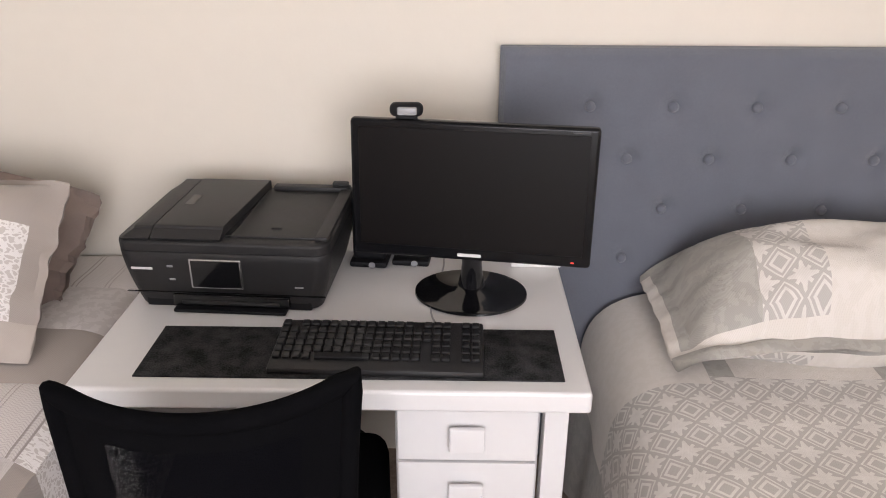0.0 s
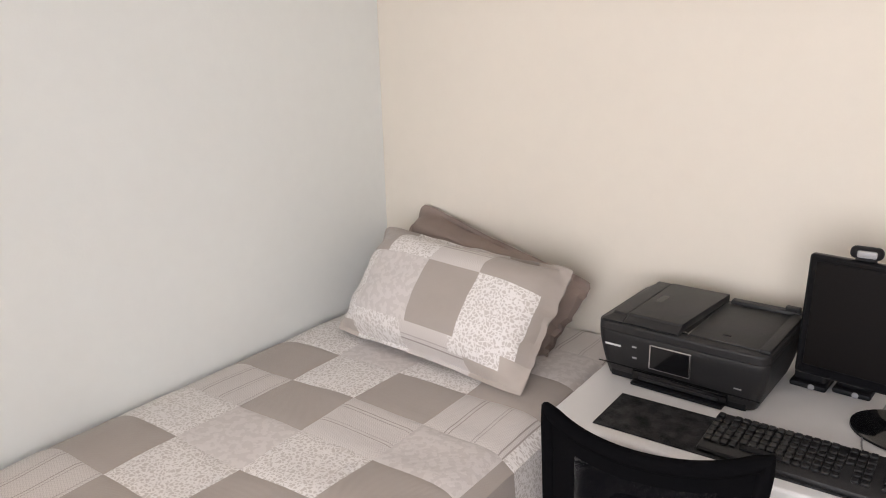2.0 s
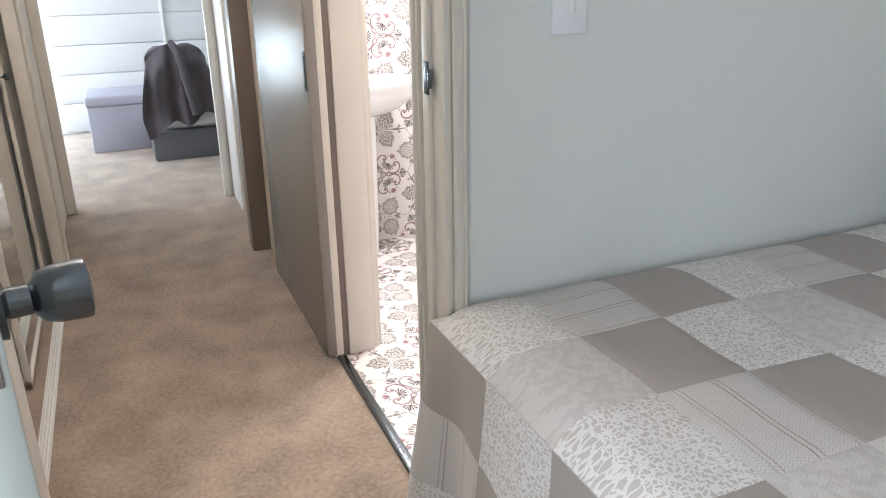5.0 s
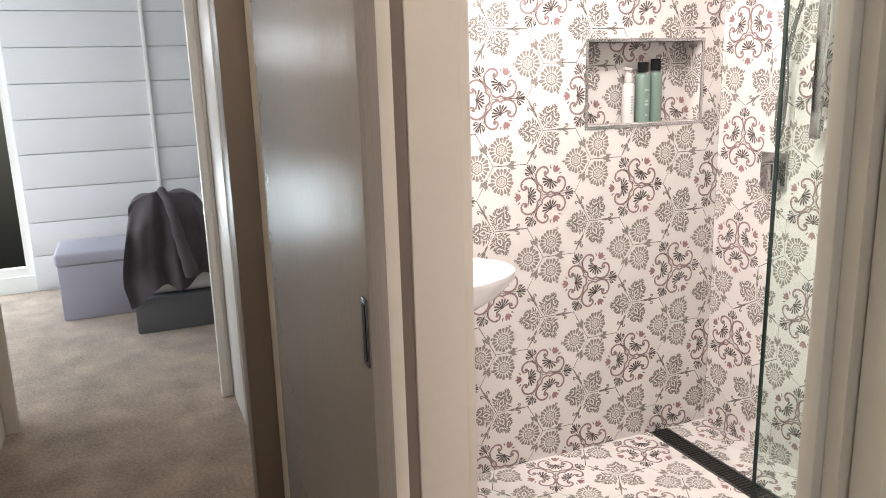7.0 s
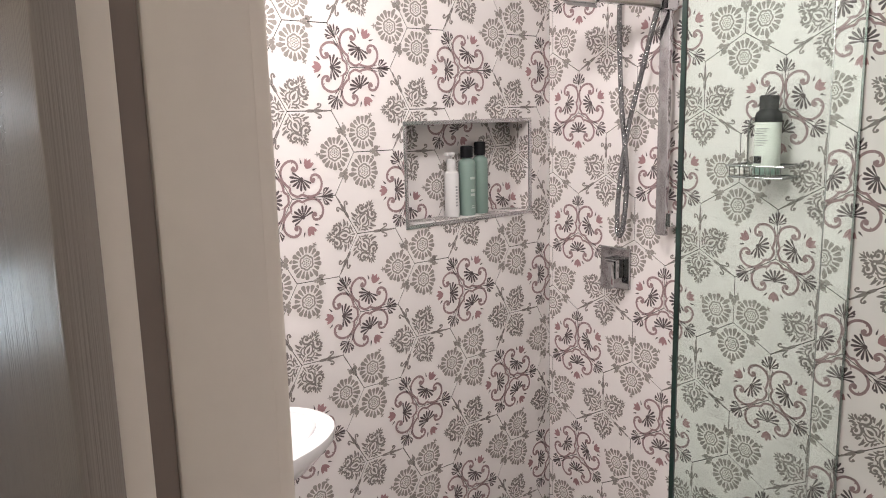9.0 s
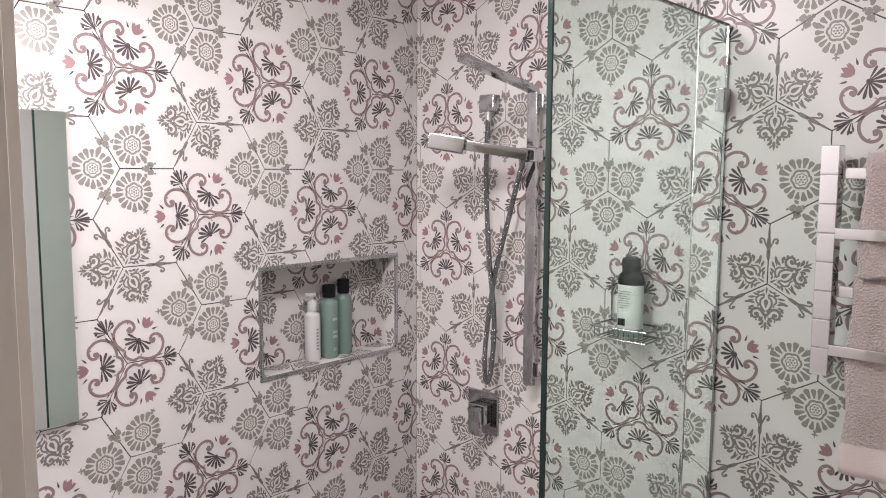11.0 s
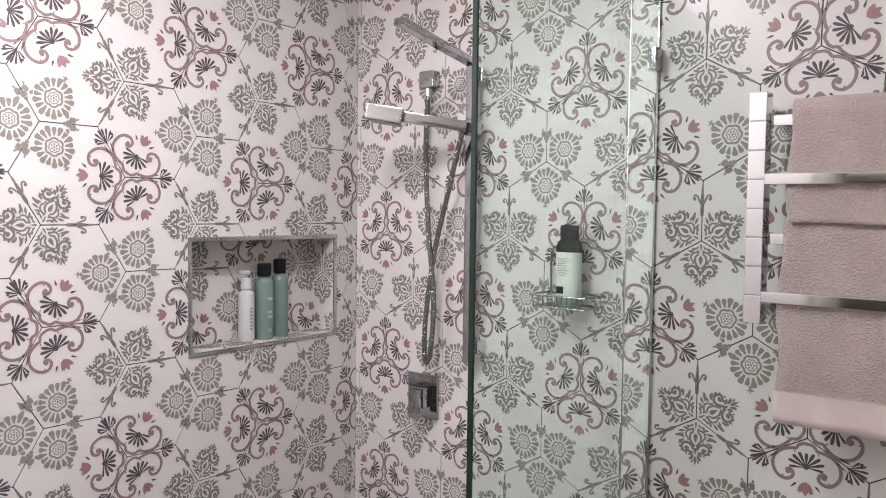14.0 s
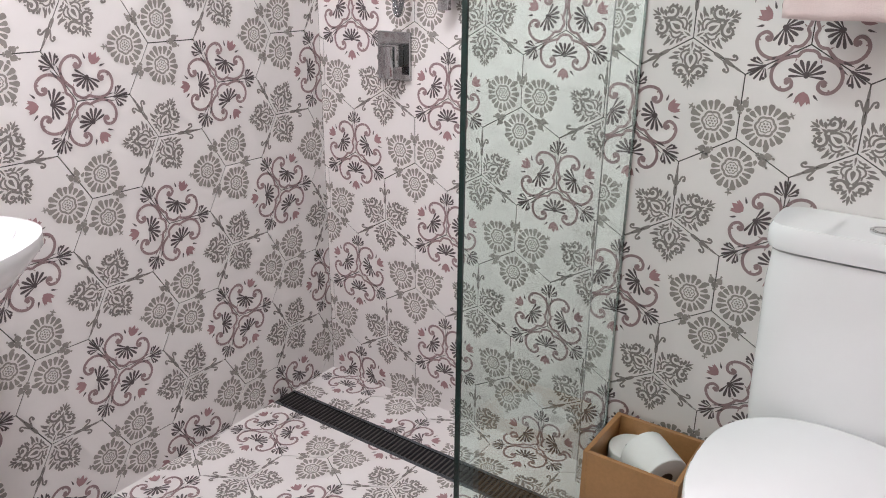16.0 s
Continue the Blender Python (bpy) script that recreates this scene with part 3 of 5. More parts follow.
def robe_at(i, j):
    """A robe laid over the bed's end: flat on top, then hanging in soft folds to a slanting hem."""
    a, b = (i / 72 - 0.5) * 2, j / 64
    d = max(0.0, (b - 0.30) / 0.70)
    wide = 0.215 + 0.085 * math.sin(min(1.0, d * 1.25) * math.pi * 0.5) - 0.05 * max(0.0, d - 0.75) * 2
    y = wide * a + 0.015 * d
    fold = math.sin(a * 10 + 2.2 * noise.noise(Vector((a * 1.6, b * 1.4, 4))) + 1.4 * d) * (0.5 + 0.5 * noise.noise(Vector((a * 2.1, b * 1.1, 9))))
    length = 0.60 - 0.13 * (a + 1) / 2 + 0.035 * math.sin(a * 6 + 1) - 0.05 * max(0.0, -a - 0.75) * 4
    if b < 0.30:
        q = b / 0.30
        x, z = -0.26 + 0.30 * q, 0.765 + 0.075 * math.sin(q * math.pi * 0.62) * (1 - 0.5 * abs(a) ** 3)
    else:
        x = 0.04 + 0.11 * math.sin(min(1.0, d * 3.2) * math.pi * 0.5) + 0.03 * d
        z = 0.83 - 0.07 * abs(a) ** 3 - length * d
    x += (0.062 * fold + 0.050 * noise.noise(Vector((a * 2.6, b * 3.2, 5)))) * min(1.0, 0.25 + d * 2)
    z += 0.020 * noise.noise(Vector((a * 3, b * 4, 2))) - 0.05 * abs(a) ** 6 * (1 - d)
    return (x, y, z)


t = thing("robe", -5.78, 0.40, 0, "charcoal fleece robe draped over the end of the bed", "robe")
part("cloth", grid_mesh(72, 64, robe_at), M_fleece, t)
pts = smooth_line([(0.05, -0.02, 0.86), (0.17, 0.02, 0.76), (0.235, 0.045, 0.60), (0.25, 0.075, 0.46), (0.235, 0.095, 0.36)], 6)
part("sleeve", tube(pts, [0.022 + 0.022 * q / (len(pts) - 1) + 0.003 * math.sin(q * 1.3) for q in range(len(pts))], 16), M_fleece, t)
t = thing("far_window", -7.15, -1.125, 0.12, "tall white framed glass door of the far room", "window")
for y0, y1, z0, z1 in ((-0.625, -0.575, 0, 2.0), (0.575, 0.625, 0, 2.0), (-0.575, 0.575, 0, 0.06), (-0.575, 0.575, 1.94, 2.0), (-0.575, 0.575, 1.28, 1.40)):
    part("frame_bar", box(-0.03, 0.03, y0, y1, z0, z1), M_trimw, t)
# window of the bedroom, out of sight, and its daylight
t = thing("window_frame", 1.0, -1.36, 0.8, "white painted window frame", "window")
t.matrix_basis = pose(1.0, -1.36, 0.8, 0, 0, 90)
bm = bmesh.new()
for y0, y1, z0, z1 in ((-1.1, -1.05, 0, 1.35), (1.05, 1.1, 0, 1.35), (-0.025, 0.025, 0.05, 1.3), (-1.05, 1.05, 0, 0.05), (-1.05, 1.05, 1.3, 1.35)):
    add_box(bm, -0.03, 0.03, y0, y1, z0, z1)
part("frame", bm, M_trimw, t)

# ---- the single bed ----
BX0, BX1, BY0, BY1, BZ = -1.075, -0.035, 0.565, 2.385, 0.655
t = thing("single_bed", -0.57, 1.5, 0, "single bed base with a mattress under a patchwork quilt", "bed")
part("base", box(-0.48, 0.46, -0.86, 0.87, 0.12, 0.36, 0.02), M_dkgrey, t)
part("mattress", box(-0.485, 0.475, -0.865, 0.875, 0.36, 0.635, 0.05, 3), M_white, t)
for x in (-0.42, 0.40):
    for y in (-0.78, 0.78):
        part("leg", lathe([(0.022, 0), (0.028, 0.12)], 12, pose(x, y, 0)), M_black, t)

TOPU, TOPV = BX1 - BX0, BY1 - BY0
DROP = 0.56
# patches by column from the wall; along the bed each column repeats three: taupe, floral, stripe, light
PATCH = ["FST", "LTF", "FST", "TLS", "STF", "TLS", "FST", "LTF"]


def drape(u, v):
    """Where the quilt's point lies: u metres across from the wall, v metres up from the hem of the foot."""
    a, b = max(0.0, u - TOPU), max(0.0, DROP - v)
    x, y = BX0 + min(u, TOPU), BY0 + max(0.0, v - DROP)
    R = 0.085
    z = BZ + 0.006 * math.sin(u * 9) * math.sin(v * 7) + 0.004 * noise.noise(Vector((u * 8, v * 8, 0)))
    if a == 0 and b == 0:
        ea, eb = TOPU - u, v - DROP
        z += 0.012 - 0.035 * (1 - min(1.0, u / 0.12)) ** 2
        for e in (ea, eb):
            if e < R:
                z -= R * (1 - math.sqrt(max(0.0, 1 - ((R - e) / R) ** 2))) * 0.45
        return Vector((x, y, z))
    r = math.hypot(a, b)
    th = math.atan2(b, a)
    drop = max(0.0, r - 0.02)
    both = min(1.0, min(a, b) / 0.18)
    out = 0.025 + 0.055 * (drop / 0.55) ** 1.2
    s = v if a > 0 else u
    wave = 0.022 * math.sin(s * 17 + 1) + 0.012 * math.sin(s * 31)
    if both > 0:
        wave = wave * (1 - both) + both * (0.085 - 0.085 * math.cos((th - math.pi / 4) * 4.2) + 0.02 * math.sin(th * 15)) * min(1, r / 0.35)
    out += wave * min(1.0, drop / 0.4)
    heap = math.exp(-((v - DROP - 0.16) / 0.20) ** 2) if a > 0 else 0.0
    out += 0.13 * heap * min(1.0, drop / 0.5) ** 1.6
    zz = BZ - 0.038 - drop * (0.99 - 0.07 * (1.0 if b > 0 else 0.0) * (1 - both) + 0.16 * heap * (1 - both))
    if zz < 0.012:
        out += (0.012 - zz) * 0.75
        zz = 0.012 + 0.012 * abs(math.sin(th * 9))
    zz += 0.015 * math.sin(s * 12) * (drop / 0.55) * (1 - both)
    return Vector((x + out * math.cos(th), y - out * math.sin(th), max(zz, 0.010)))


UU, VV = TOPU + DROP, TOPV + DROP


def pick_patch(c, r):
    kind = PATCH[min(c, 7)][r % 3]
    return {"T": C_taupe, "F": C_floral, "L": C_light, "S": C_stripe_along if c in (0, 3, 4) else C_stripe}[kind]


t = thing("patchwork_quilt", -0.57, 1.5, BZ, "beige and taupe patchwork quilt spread over the single bed", "quilt")
u_seams = [0.0] + [0.292 + 0.247 * k for k in range(6)] + [UU]
v_seams = [0.0] + [0.130 + 0.205 * k for k in range(11)] + [VV]


def puffed(u, v, u0, u1, v0, v1):
    """The quilt's point, a little plump between the seams."""
    edge = min(u - u0, u1 - u, v - v0, v1 - v)
    return drape(u, v) - Vector((-0.57, 1.5, BZ + 0.0035 * max(0.0, 1 - edge / 0.014)))


for c, (u0, u1) in enumerate(zip(u_seams, u_seams[1:])):
    for r, (v0, v1) in enumerate(zip(v_seams, v_seams[1:])):
        n1, n2 = max(3, round((u1 - u0) / 0.019)), max(3, round((v1 - v0) / 0.019))
        bm = grid_mesh(n1, n2, lambda i, j: puffed(u0 + (u1 - u0) * i / n1, v0 + (v1 - v0) * j / n2, u0, u1, v0, v1), None, lambda i, j: (u0 + (u1 - u0) * i / n1, v0 + (v1 - v0) * j / n2))
        bmesh.ops.recalc_face_normals(bm, faces=bm.faces[:])
        part("patch", bm, pick_patch(c, r), t)


def pillow(name, w, h, thick, flange, mats, picker, m, label, category, crease=0.01, seed=0.0, extra=1.0, droop=0.0):
    """A stuffed pillow with a flat flange, lying in its own xy plane."""
    t = thing(name, 0, 0, 0, label, category)
    t.matrix_basis = m
    n1, n2 = 40, 30

    def at(side):
        def f(i, j):
            a, b = i / n1 * 2 - 1, j / n2 * 2 - 1
            x, y = a * w / 2, b * h / 2
            ia, ib = abs(a) / (1 - 2 * flange / w), abs(b) / (1 - 2 * flange / h)
            p = max(0.0, 1 - ia ** 3.2) ** 0.55 * max(0.0, 1 - ib ** 3.0) ** 0.55 if ia < 1 and ib < 1 else 0.0
            pull = 0.05 * (1 - abs(b) ** 2) * (abs(a) ** 3)
            x -= math.copysign(pull * 0.3, a)
            y -= math.copysign(0.04 * (1 - a * a) * abs(b) ** 3 * 0.4, b)
            x *= 1 - 0.035 * abs(b) ** 5
            y *= 1 - 0.05 * abs(a) ** 7
            z = side * (thick / 2 * p + 0.002) + crease * noise.noise(Vector((a * 2.5 + seed, b * 2.5, side))) * (0.4 + p)
            z += crease * 0.6 * (abs(noise.noise(Vector((a * 3.2 + seed, b * 4.5 - a * 2, 2 + side)))) - 0.2) * (0.6 + a)
            z += 0.018 * noise.noise(Vector((a * 5, b * 5, seed))) * (1 - p) * extra
            z -= droop * max(0.0, -a) ** 5 * (1 + 0.3 * b)
            return Vector((x, y, z))
        return f
    for side, nm in ((1, "front"), (-1, "back")):
        bm = grid_mesh(n1, n2, at(side), lambda i, j: picker((i + 0.5) / n1, (j + 0.5) / n2), lambda i, j: (i / n1 * w, j / n2 * h))
        if side < 0:
            bmesh.ops.reverse_faces(bm, faces=bm.faces[:])
        part(nm, bm, mats, t)
    return t


def pick_pillow(a, b):
    if b < 0.10:
        return 4 if a < 0.13 or a > 0.74 else "TFSL".index("F" if a < 0.42 else "S")
    if b < 0.2:
        return 4 if a < 0.05 or a > 0.9 else "TFSL".index("F" if a < 0.42 else "S" if a < 0.68 else "F")
    if b > 0.70:
        return "TFSL".index("T" if a < 0.20 else "F" if a < 0.46 else "S" if a < 0.70 else "T")
    return "TFSL".index("F" if a < 0.14 else "L" if a < 0.45 else "T" if a < 0.71 else "F" if a < 0.94 else "T")


pillow("patchwork_pillow", 0.77, 0.42, 0.26, 0.018, [C_taupe, C_floral, C_stripe, C_light, C_flange], pick_pillow, pose(-0.502, 1.988, 0.834, 49, 0, -3) @ pose(0, 0, 0, 0, 0, -2), "patchwork pillow leaning on a brown pillow on the single bed", "pillow")
pillow("brown_pillow", 0.78, 0.46, 0.20, 0.025, M_brown, lambda a, b: 0, pose(-0.555, 2.19, 0.782, 56, 0, -2) @ pose(0, 0, 0, 0, 0, -13), "crumpled plain brown pillow against the wall", "pillow", 0.055, 3.0)

# ---- the double bed ----
t = thing("double_bed", 1.86, 1.4, 0, "double bed base with a mattress under a cream quilt", "bed")
part("base", box(-0.70, 0.74, -0.93, 0.90, 0.05, 0.32, 0.02), M_dkgrey, t)
part("mattress", box(-0.62, 0.74, -0.95, 0.90, 0.32, 0.50, 0.05, 3), M_white, t)
QX0, QX1, QY0, QY1, QZ = 1.20, 2.64, 0.42, 2.305, 0.60


def drape2(u, v):
    a = max(0.0, 0.56 - u)
    y, R, xc = QY0 + v, 0.16, 1.245
    z = QZ + 0.01 * math.sin(u * 6) * math.sin(v * 5 + 1) + 0.006 * noise.noise(Vector((u * 9, v * 9, 2)))
    if a == 0:
        return Vector((xc + u - 0.56, y, z))
    if a < R * math.pi / 2:
        return Vector((xc - R * math.sin(a / R), y, z - R * (1 - math.cos(a / R))))
    d = a - R * math.pi / 2
    w = 0.02 * math.sin(v * 14) + 0.01 * math.sin(v * 29)
    return Vector((xc - R - (0.03 + w) * min(1.0, d / 0.3), y, max(0.02, z - R - d * 1.35)))


def pick2(i, j):
    u, v = (i + 0.5) / 70 * 2.04, (j + 0.5) / 70 * 1.885
    if u < 0.24:
        return 2
    if u < 0.62:
        return 1 if v > 1.48 else 0
    if v > 1.50:
        return 2 if int(u * 3) % 2 else 1
    return 0


t = thing("cream_quilt", 1.86, 1.4, QZ, "cream and grey quilt with stitched stars and diamonds", "quilt")
finish("cover", grid_mesh(70, 70, lambda i, j: drape2(i / 70 * 2.04, j / 70 * 1.885) - Vector((1.86, 1.4, QZ)), pick2, lambda i, j: (i / 70 * 2.04, j / 70 * 1.885)), [C_diamond, C_cream, C_grey2], t)


def pick3(a, b):
    if b < 0.10 or b > 0.93:
        return 2
    if b < 0.135 or a < 0.035:
        return 1
    return 2 if a < 0.19 else 0 if a < 0.36 else 1 if a < 0.60 else 2 if a < 0.85 else 1


pillow("cream_pillow", 0.92, 0.44, 0.30, 0.05, [C_diamond, C_cream, C_grey2], pick3, pose(1.665, 2.085, 0.725, 9, 0, -1), "cream and grey quilted pillow lying on the double bed", "pillow", 0.02, 7.0, 1.0, 0.085)

# headboard with deep buttons
HX0, HX1, HZ = 0.84, 2.66, 1.232
BUT = [(1.06 + 0.2015 * k, 1.094) for k in range(8)] + [(1.162 + 0.2035 * k, 0.963) for k in range(7)] + [(1.060 + 0.2035 * k, 0.830) for k in range(8)] + [(1.175 + 0.2015 * k, 0.690) for k in range(7)]
t = thing("headboard", 1.75, 2.395, 0, "slate blue upholstered headboard with deep buttons", "headboard")


def pad(i, j):
    x, z = HX0 + (HX1 - HX0) * i / 150, 0.30 + (HZ - 0.30) * j / 80
    y = 2.330
    for bx, bz in BUT:
        d2 = (x - bx) ** 2 + (z - bz) ** 2
        if d2 < 0.02:
            y += 0.016 * math.exp(-d2 / 0.0006)
            if z > bz:
                y += 0.006 * math.exp(-((x - bx) / 0.008) ** 2) * math.exp(-((z - bz) / 0.04) ** 2)
    e = min(x - HX0, HX1 - x, HZ - z)
    if e < 0.02:
        y += 0.02 * (1 - e / 0.02) ** 2
    return Vector((x - 1.75, y - 2.395, z))


part("padding", grid_mesh(150, 80, pad), M_blue, t)
part("frame", box(HX0 + 0.001 - 1.75, HX1 - 1.751, -0.045, 0.0, 0.02, HZ - 0.001, 0.004), M_blue, t)
bme = lathe([(0.0135, 0), (0.013, 0.005), (0.009, 0.009), (0.002, 0.011)], 14, pose(0, 0, 0, 90)).copy()
first = None
for bx, bz in BUT:
    if first is None:
        first = part("button", bme, M_blue, t)
        first.location = (bx - 1.75, 2.341 - 2.395, bz)
    else:
        o = new("button", first.data)
        o.parent, o.location = t, (bx - 1.75, 2.341 - 2.395, bz)

# ---- desk ----
DX0, DX1, DY0, DY1, DZ = 0.030, 0.985, 1.640, 2.365, 0.75
t = thing("desk", 0.52, 2.0, 0, "white lacquered desk with a drawer pedestal", "desk")
part("desktop", box(DX0 - 0.52, DX1 - 0.52, DY0 - 2, DY1 - 2, DZ - 0.045, DZ, 0.008, 3), M_white, t)
for x in (0.075, 0.905):
    part("leg", box(x - 0.52, x - 0.475, -0.335, -0.29, 0, DZ - 0.045, 0.003), M_white, t)
part("side_panel", box(0.08 - 0.52, 0.098 - 0.52, -0.29, 0.34, 0.05, DZ - 0.0455, 0.003), M_white, t)
part("pedestal", box(0.625 - 0.52, 0.90 - 0.52, -0.31, 0.34, 0.10, DZ - 0.0455, 0.003), M_white, t)
for k, (z0, z1) in enumerate(((0.572, 0.698), (0.435, 0.566), (0.29, 0.429), (0.12, 0.284))):
    d = part("drawer", box(0.63 - 0.52, 0.895 - 0.52, -0.330, -0.3101, z0, z1, 0.003), M_white, t)
    zc = (z0 + z1) / 2
    bm = box(0.728 - 0.52, 0.795 - 0.52, -0.352, -0.340, zc - 0.030, zc + 0.026, 0.005)
    add_box(bm, 0.745 - 0.52, 0.780 - 0.52, -0.341, -0.329, zc - 0.014, zc + 0.010)
    part("drawer_handle", bm, M_white, d)

t = thing("printer", 0.262, 2.095, DZ, "black multifunction printer with a document feeder and a dark display", "printer", rz=-3)
w, dd = 0.225, 0.170


def slab(x0, x1, y0, y1, z0, z1, r, soft=0.004, shrink=0.0, rings=8):
    """A plate with round corners in plan and a softened top edge; shrink narrows its foot."""
    bm, rows = bmesh.new(), []
    levels = [(z0 + (z1 - soft - z0) * k / rings, 0.0) for k in range(rings + 1)] + [(z1 - soft * 0.3, soft * 0.35), (z1, soft)]
    for z, inset in levels:
        low = shrink * max(0.0, 1 - (z - z0) / (z1 - z0)) ** 1.6
        ring = []
        for cx, cy, a0 in ((x1 - r, y1 - r, 0), (x0 + r, y1 - r, 90), (x0 + r, y0 + r, 180), (x1 - r, y0 + r, 270)):
            for k in range(7):
                a = radians(a0 + 15 * k)
                x, y = cx + (r - inset) * math.cos(a), cy + (r - inset) * math.sin(a)
                ring.append(bm.verts.new(((x0 + x1) / 2 + (x - (x0 + x1) / 2) * (1 - low), (y0 + y1) / 2 + (y - (y0 + y1) / 2) * (1 - low * 0.7), z)))
        if rows:
            for k in range(28):
                bm.faces.new((rows[-1][k], rows[-1][(k + 1) % 28], ring[(k + 1) % 28], ring[k]))
        rows.append(ring)
    bm.faces.new(rows[0][::-1])
    bm.faces.new(rows[-1])
    return bm


bm = slab(-w, w, -dd, dd, 0.004, 0.134, 0.034, 0.003, 0.12)
part("body", bm, M_shell, t)
part("base", box(-w + 0.045, w - 0.045, -dd + 0.012, dd - 0.02, 0.0, 0.03, 0.004), M_black, t)
part("scanner_lid", slab(-w, w, -dd, dd, 0.1355, 0.158, 0.034, 0.006), M_shell, t)


def feeder(x0, x1f, x1b, z0, z1, y0, y1):
    """A cover whose free side runs aslant and whose front slopes back."""
    bm = box(x0, 1.0, y0, y1, z0, z1, 0.006, 3)
    for v in bm.verts:
        f = (v.co.y - y0) / (y1 - y0)
        v.co.x = x0 + (v.co.x - x0) / (1.0 - x0) * (x1f + (x1b - x1f) * f - x0) if v.co.x > 0.5 else v.co.x
        if v.co.z > (z0 + z1) / 2:
            v.co.y += 0.026 * (1 - f)
            if x0 < -0.2:
                v.co.x += 0.020 * max(0.0, 1 - (v.co.x - x0) / 0.05)
    return bm


part("feeder_end", feeder(-w + 0.014, -0.150, -0.150, 0.156, 0.179, -dd + 0.004, dd - 0.012), M_shell, t)
part("feeder_cover", feeder(-0.1495, 0.000, 0.020, 0.157, 0.181, -dd + 0.005, dd - 0.012), M_shell, t, "raised cover of the document feeder")
part("feeder_slot", box(-0.127, -0.107, -0.018, 0.042, 0.1785, 0.1817, 0.001), M_blackg, t)
part("feeder_gap", box(-0.150, -0.055, -dd + 0.0005, -dd + 0.012, 0.1365, 0.1425, 0.001), M_blackg, t)
part("feeder_mouth", box(-0.002, 0.020, -dd + 0.030, dd - 0.04, 0.1575, 0.163, 0.002), M_blackg, t)
part("paper_tray", box(0.012, w - 0.030, -dd + 0.030, dd - 0.035, 0.1575, 0.1625, 0.002), M_shell, t, "ribbed output tray of the feeder")
bm = box(w - 0.032, w - 0.004, -dd + 0.022, dd - 0.010, 0.1565, 0.168, 0.004)
add_box(bm, 0.030, w - 0.010, dd - 0.034, dd - 0.008, 0.1565, 0.172, 0.004)
add_box(bm, 0.172, 0.210, dd - 0.030, dd - 0.010, 0.171, 0.182, 0.003)
part("tray_rim", bm, M_shell, t)
part("tray_tab", box(0.090, 0.112, -0.100, -0.094, 0.162, 0.1650, 0.001), M_black, t)
part("face_seam", box(-w + 0.012, w - 0.012, -dd - 0.0006, -dd + 0.004, 0.040, 0.0412), M_blackg, t)
part("display_frame", box(-0.070, 0.042, -dd - 0.004, -dd + 0.002, 0.054, 0.122, 0.003), M_steel, t, "thin grey frame round the display")
part("display", box(-0.065, 0.037, -dd - 0.0055, -dd - 0.0035, 0.058, 0.118, 0.0006), M_blackg, t)
part("output_tray", box(-0.112, 0.130, -dd - 0.016, -dd + 0.03, 0.001, 0.009, 0.003), M_black, t)
part("output_lip", box(-0.095, 0.115, -dd - 0.006, -dd + 0.02, 0.016, 0.024, 0.003), M_shell, t)
part("output_slot", box(-0.115, 0.135, -dd - 0.001, -dd + 0.02, 0.009, 0.036, 0.002), M_blackg, t)
part("name_plate", box(-0.195, -0.150, -dd - 0.0012, -dd + 0.001, 0.093, 0.098, 0.0004), M_white, t, "small white bar in place of the maker's name")
for x, z in ((-0.118, 0.100), (-0.116, 0.070)):
    part("mark", box(x, x + 0.012, -dd - 0.001, -dd + 0.001, z, z + 0.004), M_grey, t)
part("mark", box(0.150, 0.168, -dd - 0.001, -dd + 0.001, 0.060, 0.063), M_grey, t)

t = thing("monitor", 0.775, 2.035, DZ, "black widescreen monitor on a round glossy stand, switched off", "monitor", rz=-8)
tilt = pose(0, -0.045, 0.25, -4)
part("casing", box(-0.252, 0.252, -0.012, 0.016, -0.148, 0.146, 0.008, 3, tilt), M_bezel, t)
part("back_cover", box(-0.16, 0.16, 0.015, 0.055, -0.09, 0.09, 0.018, 3, tilt), M_black, t)
part("screen", box(-0.234, 0.234, -0.0135, -0.011, -0.122, 0.130, 0.0008, 1, tilt), M_screen, t, "matt dark brown screen")
part("name_bar", box(-0.025, 0.025, -0.0130, -0.0115, -0.139, -0.132, 0.0003, 1, tilt), M_white, t, "small white bar in place of the maker's name")
part("model_bar", box(0.198, 0.232, -0.0130, -0.0115, 0.1345, 0.138, 0.0003, 1, tilt), M_key, t)
part("power_light", box(0.212, 0.219, -0.0130, -0.0115, -0.138, -0.135, 0.0003, 1, tilt), glow("red_light", (0.8, 0.05, 0.03), 1.2), t, "tiny red power light")
part("neck", lathe([(0.032, 0.010), (0.030, 0.02), (0.024, 0.05), (0.022, 0.075), (0.026, 0.115)], 24, pose(0, -0.01, 0)), M_blackg, t)
part("foot", lathe([(0.120, 0), (0.125, 0.003), (0.124, 0.008), (0.10, 0.012), (0.04, 0.016), (0.032, 0.02)], 48, pose(0, -0.02, 0) @ Matrix.Diagonal((1, 0.85, 1, 1))), M_blackg, t)
t = thing("webcam", 0.635, 2.032, 1.145, "small black webcam clipped on the monitor", "webcam")
part("body", box(-0.034, 0.034, -0.018, 0.012, 0.004, 0.032, 0.012, 4), M_black, t)
part("clip", box(-0.022, 0.022, -0.010, 0.012, -0.004, 0.006, 0.002), M_black, t)
part("lens", box(-0.018, 0.022, -0.0195, -0.017, 0.010, 0.026, 0.004), M_grey, t, "grey band round the lens")
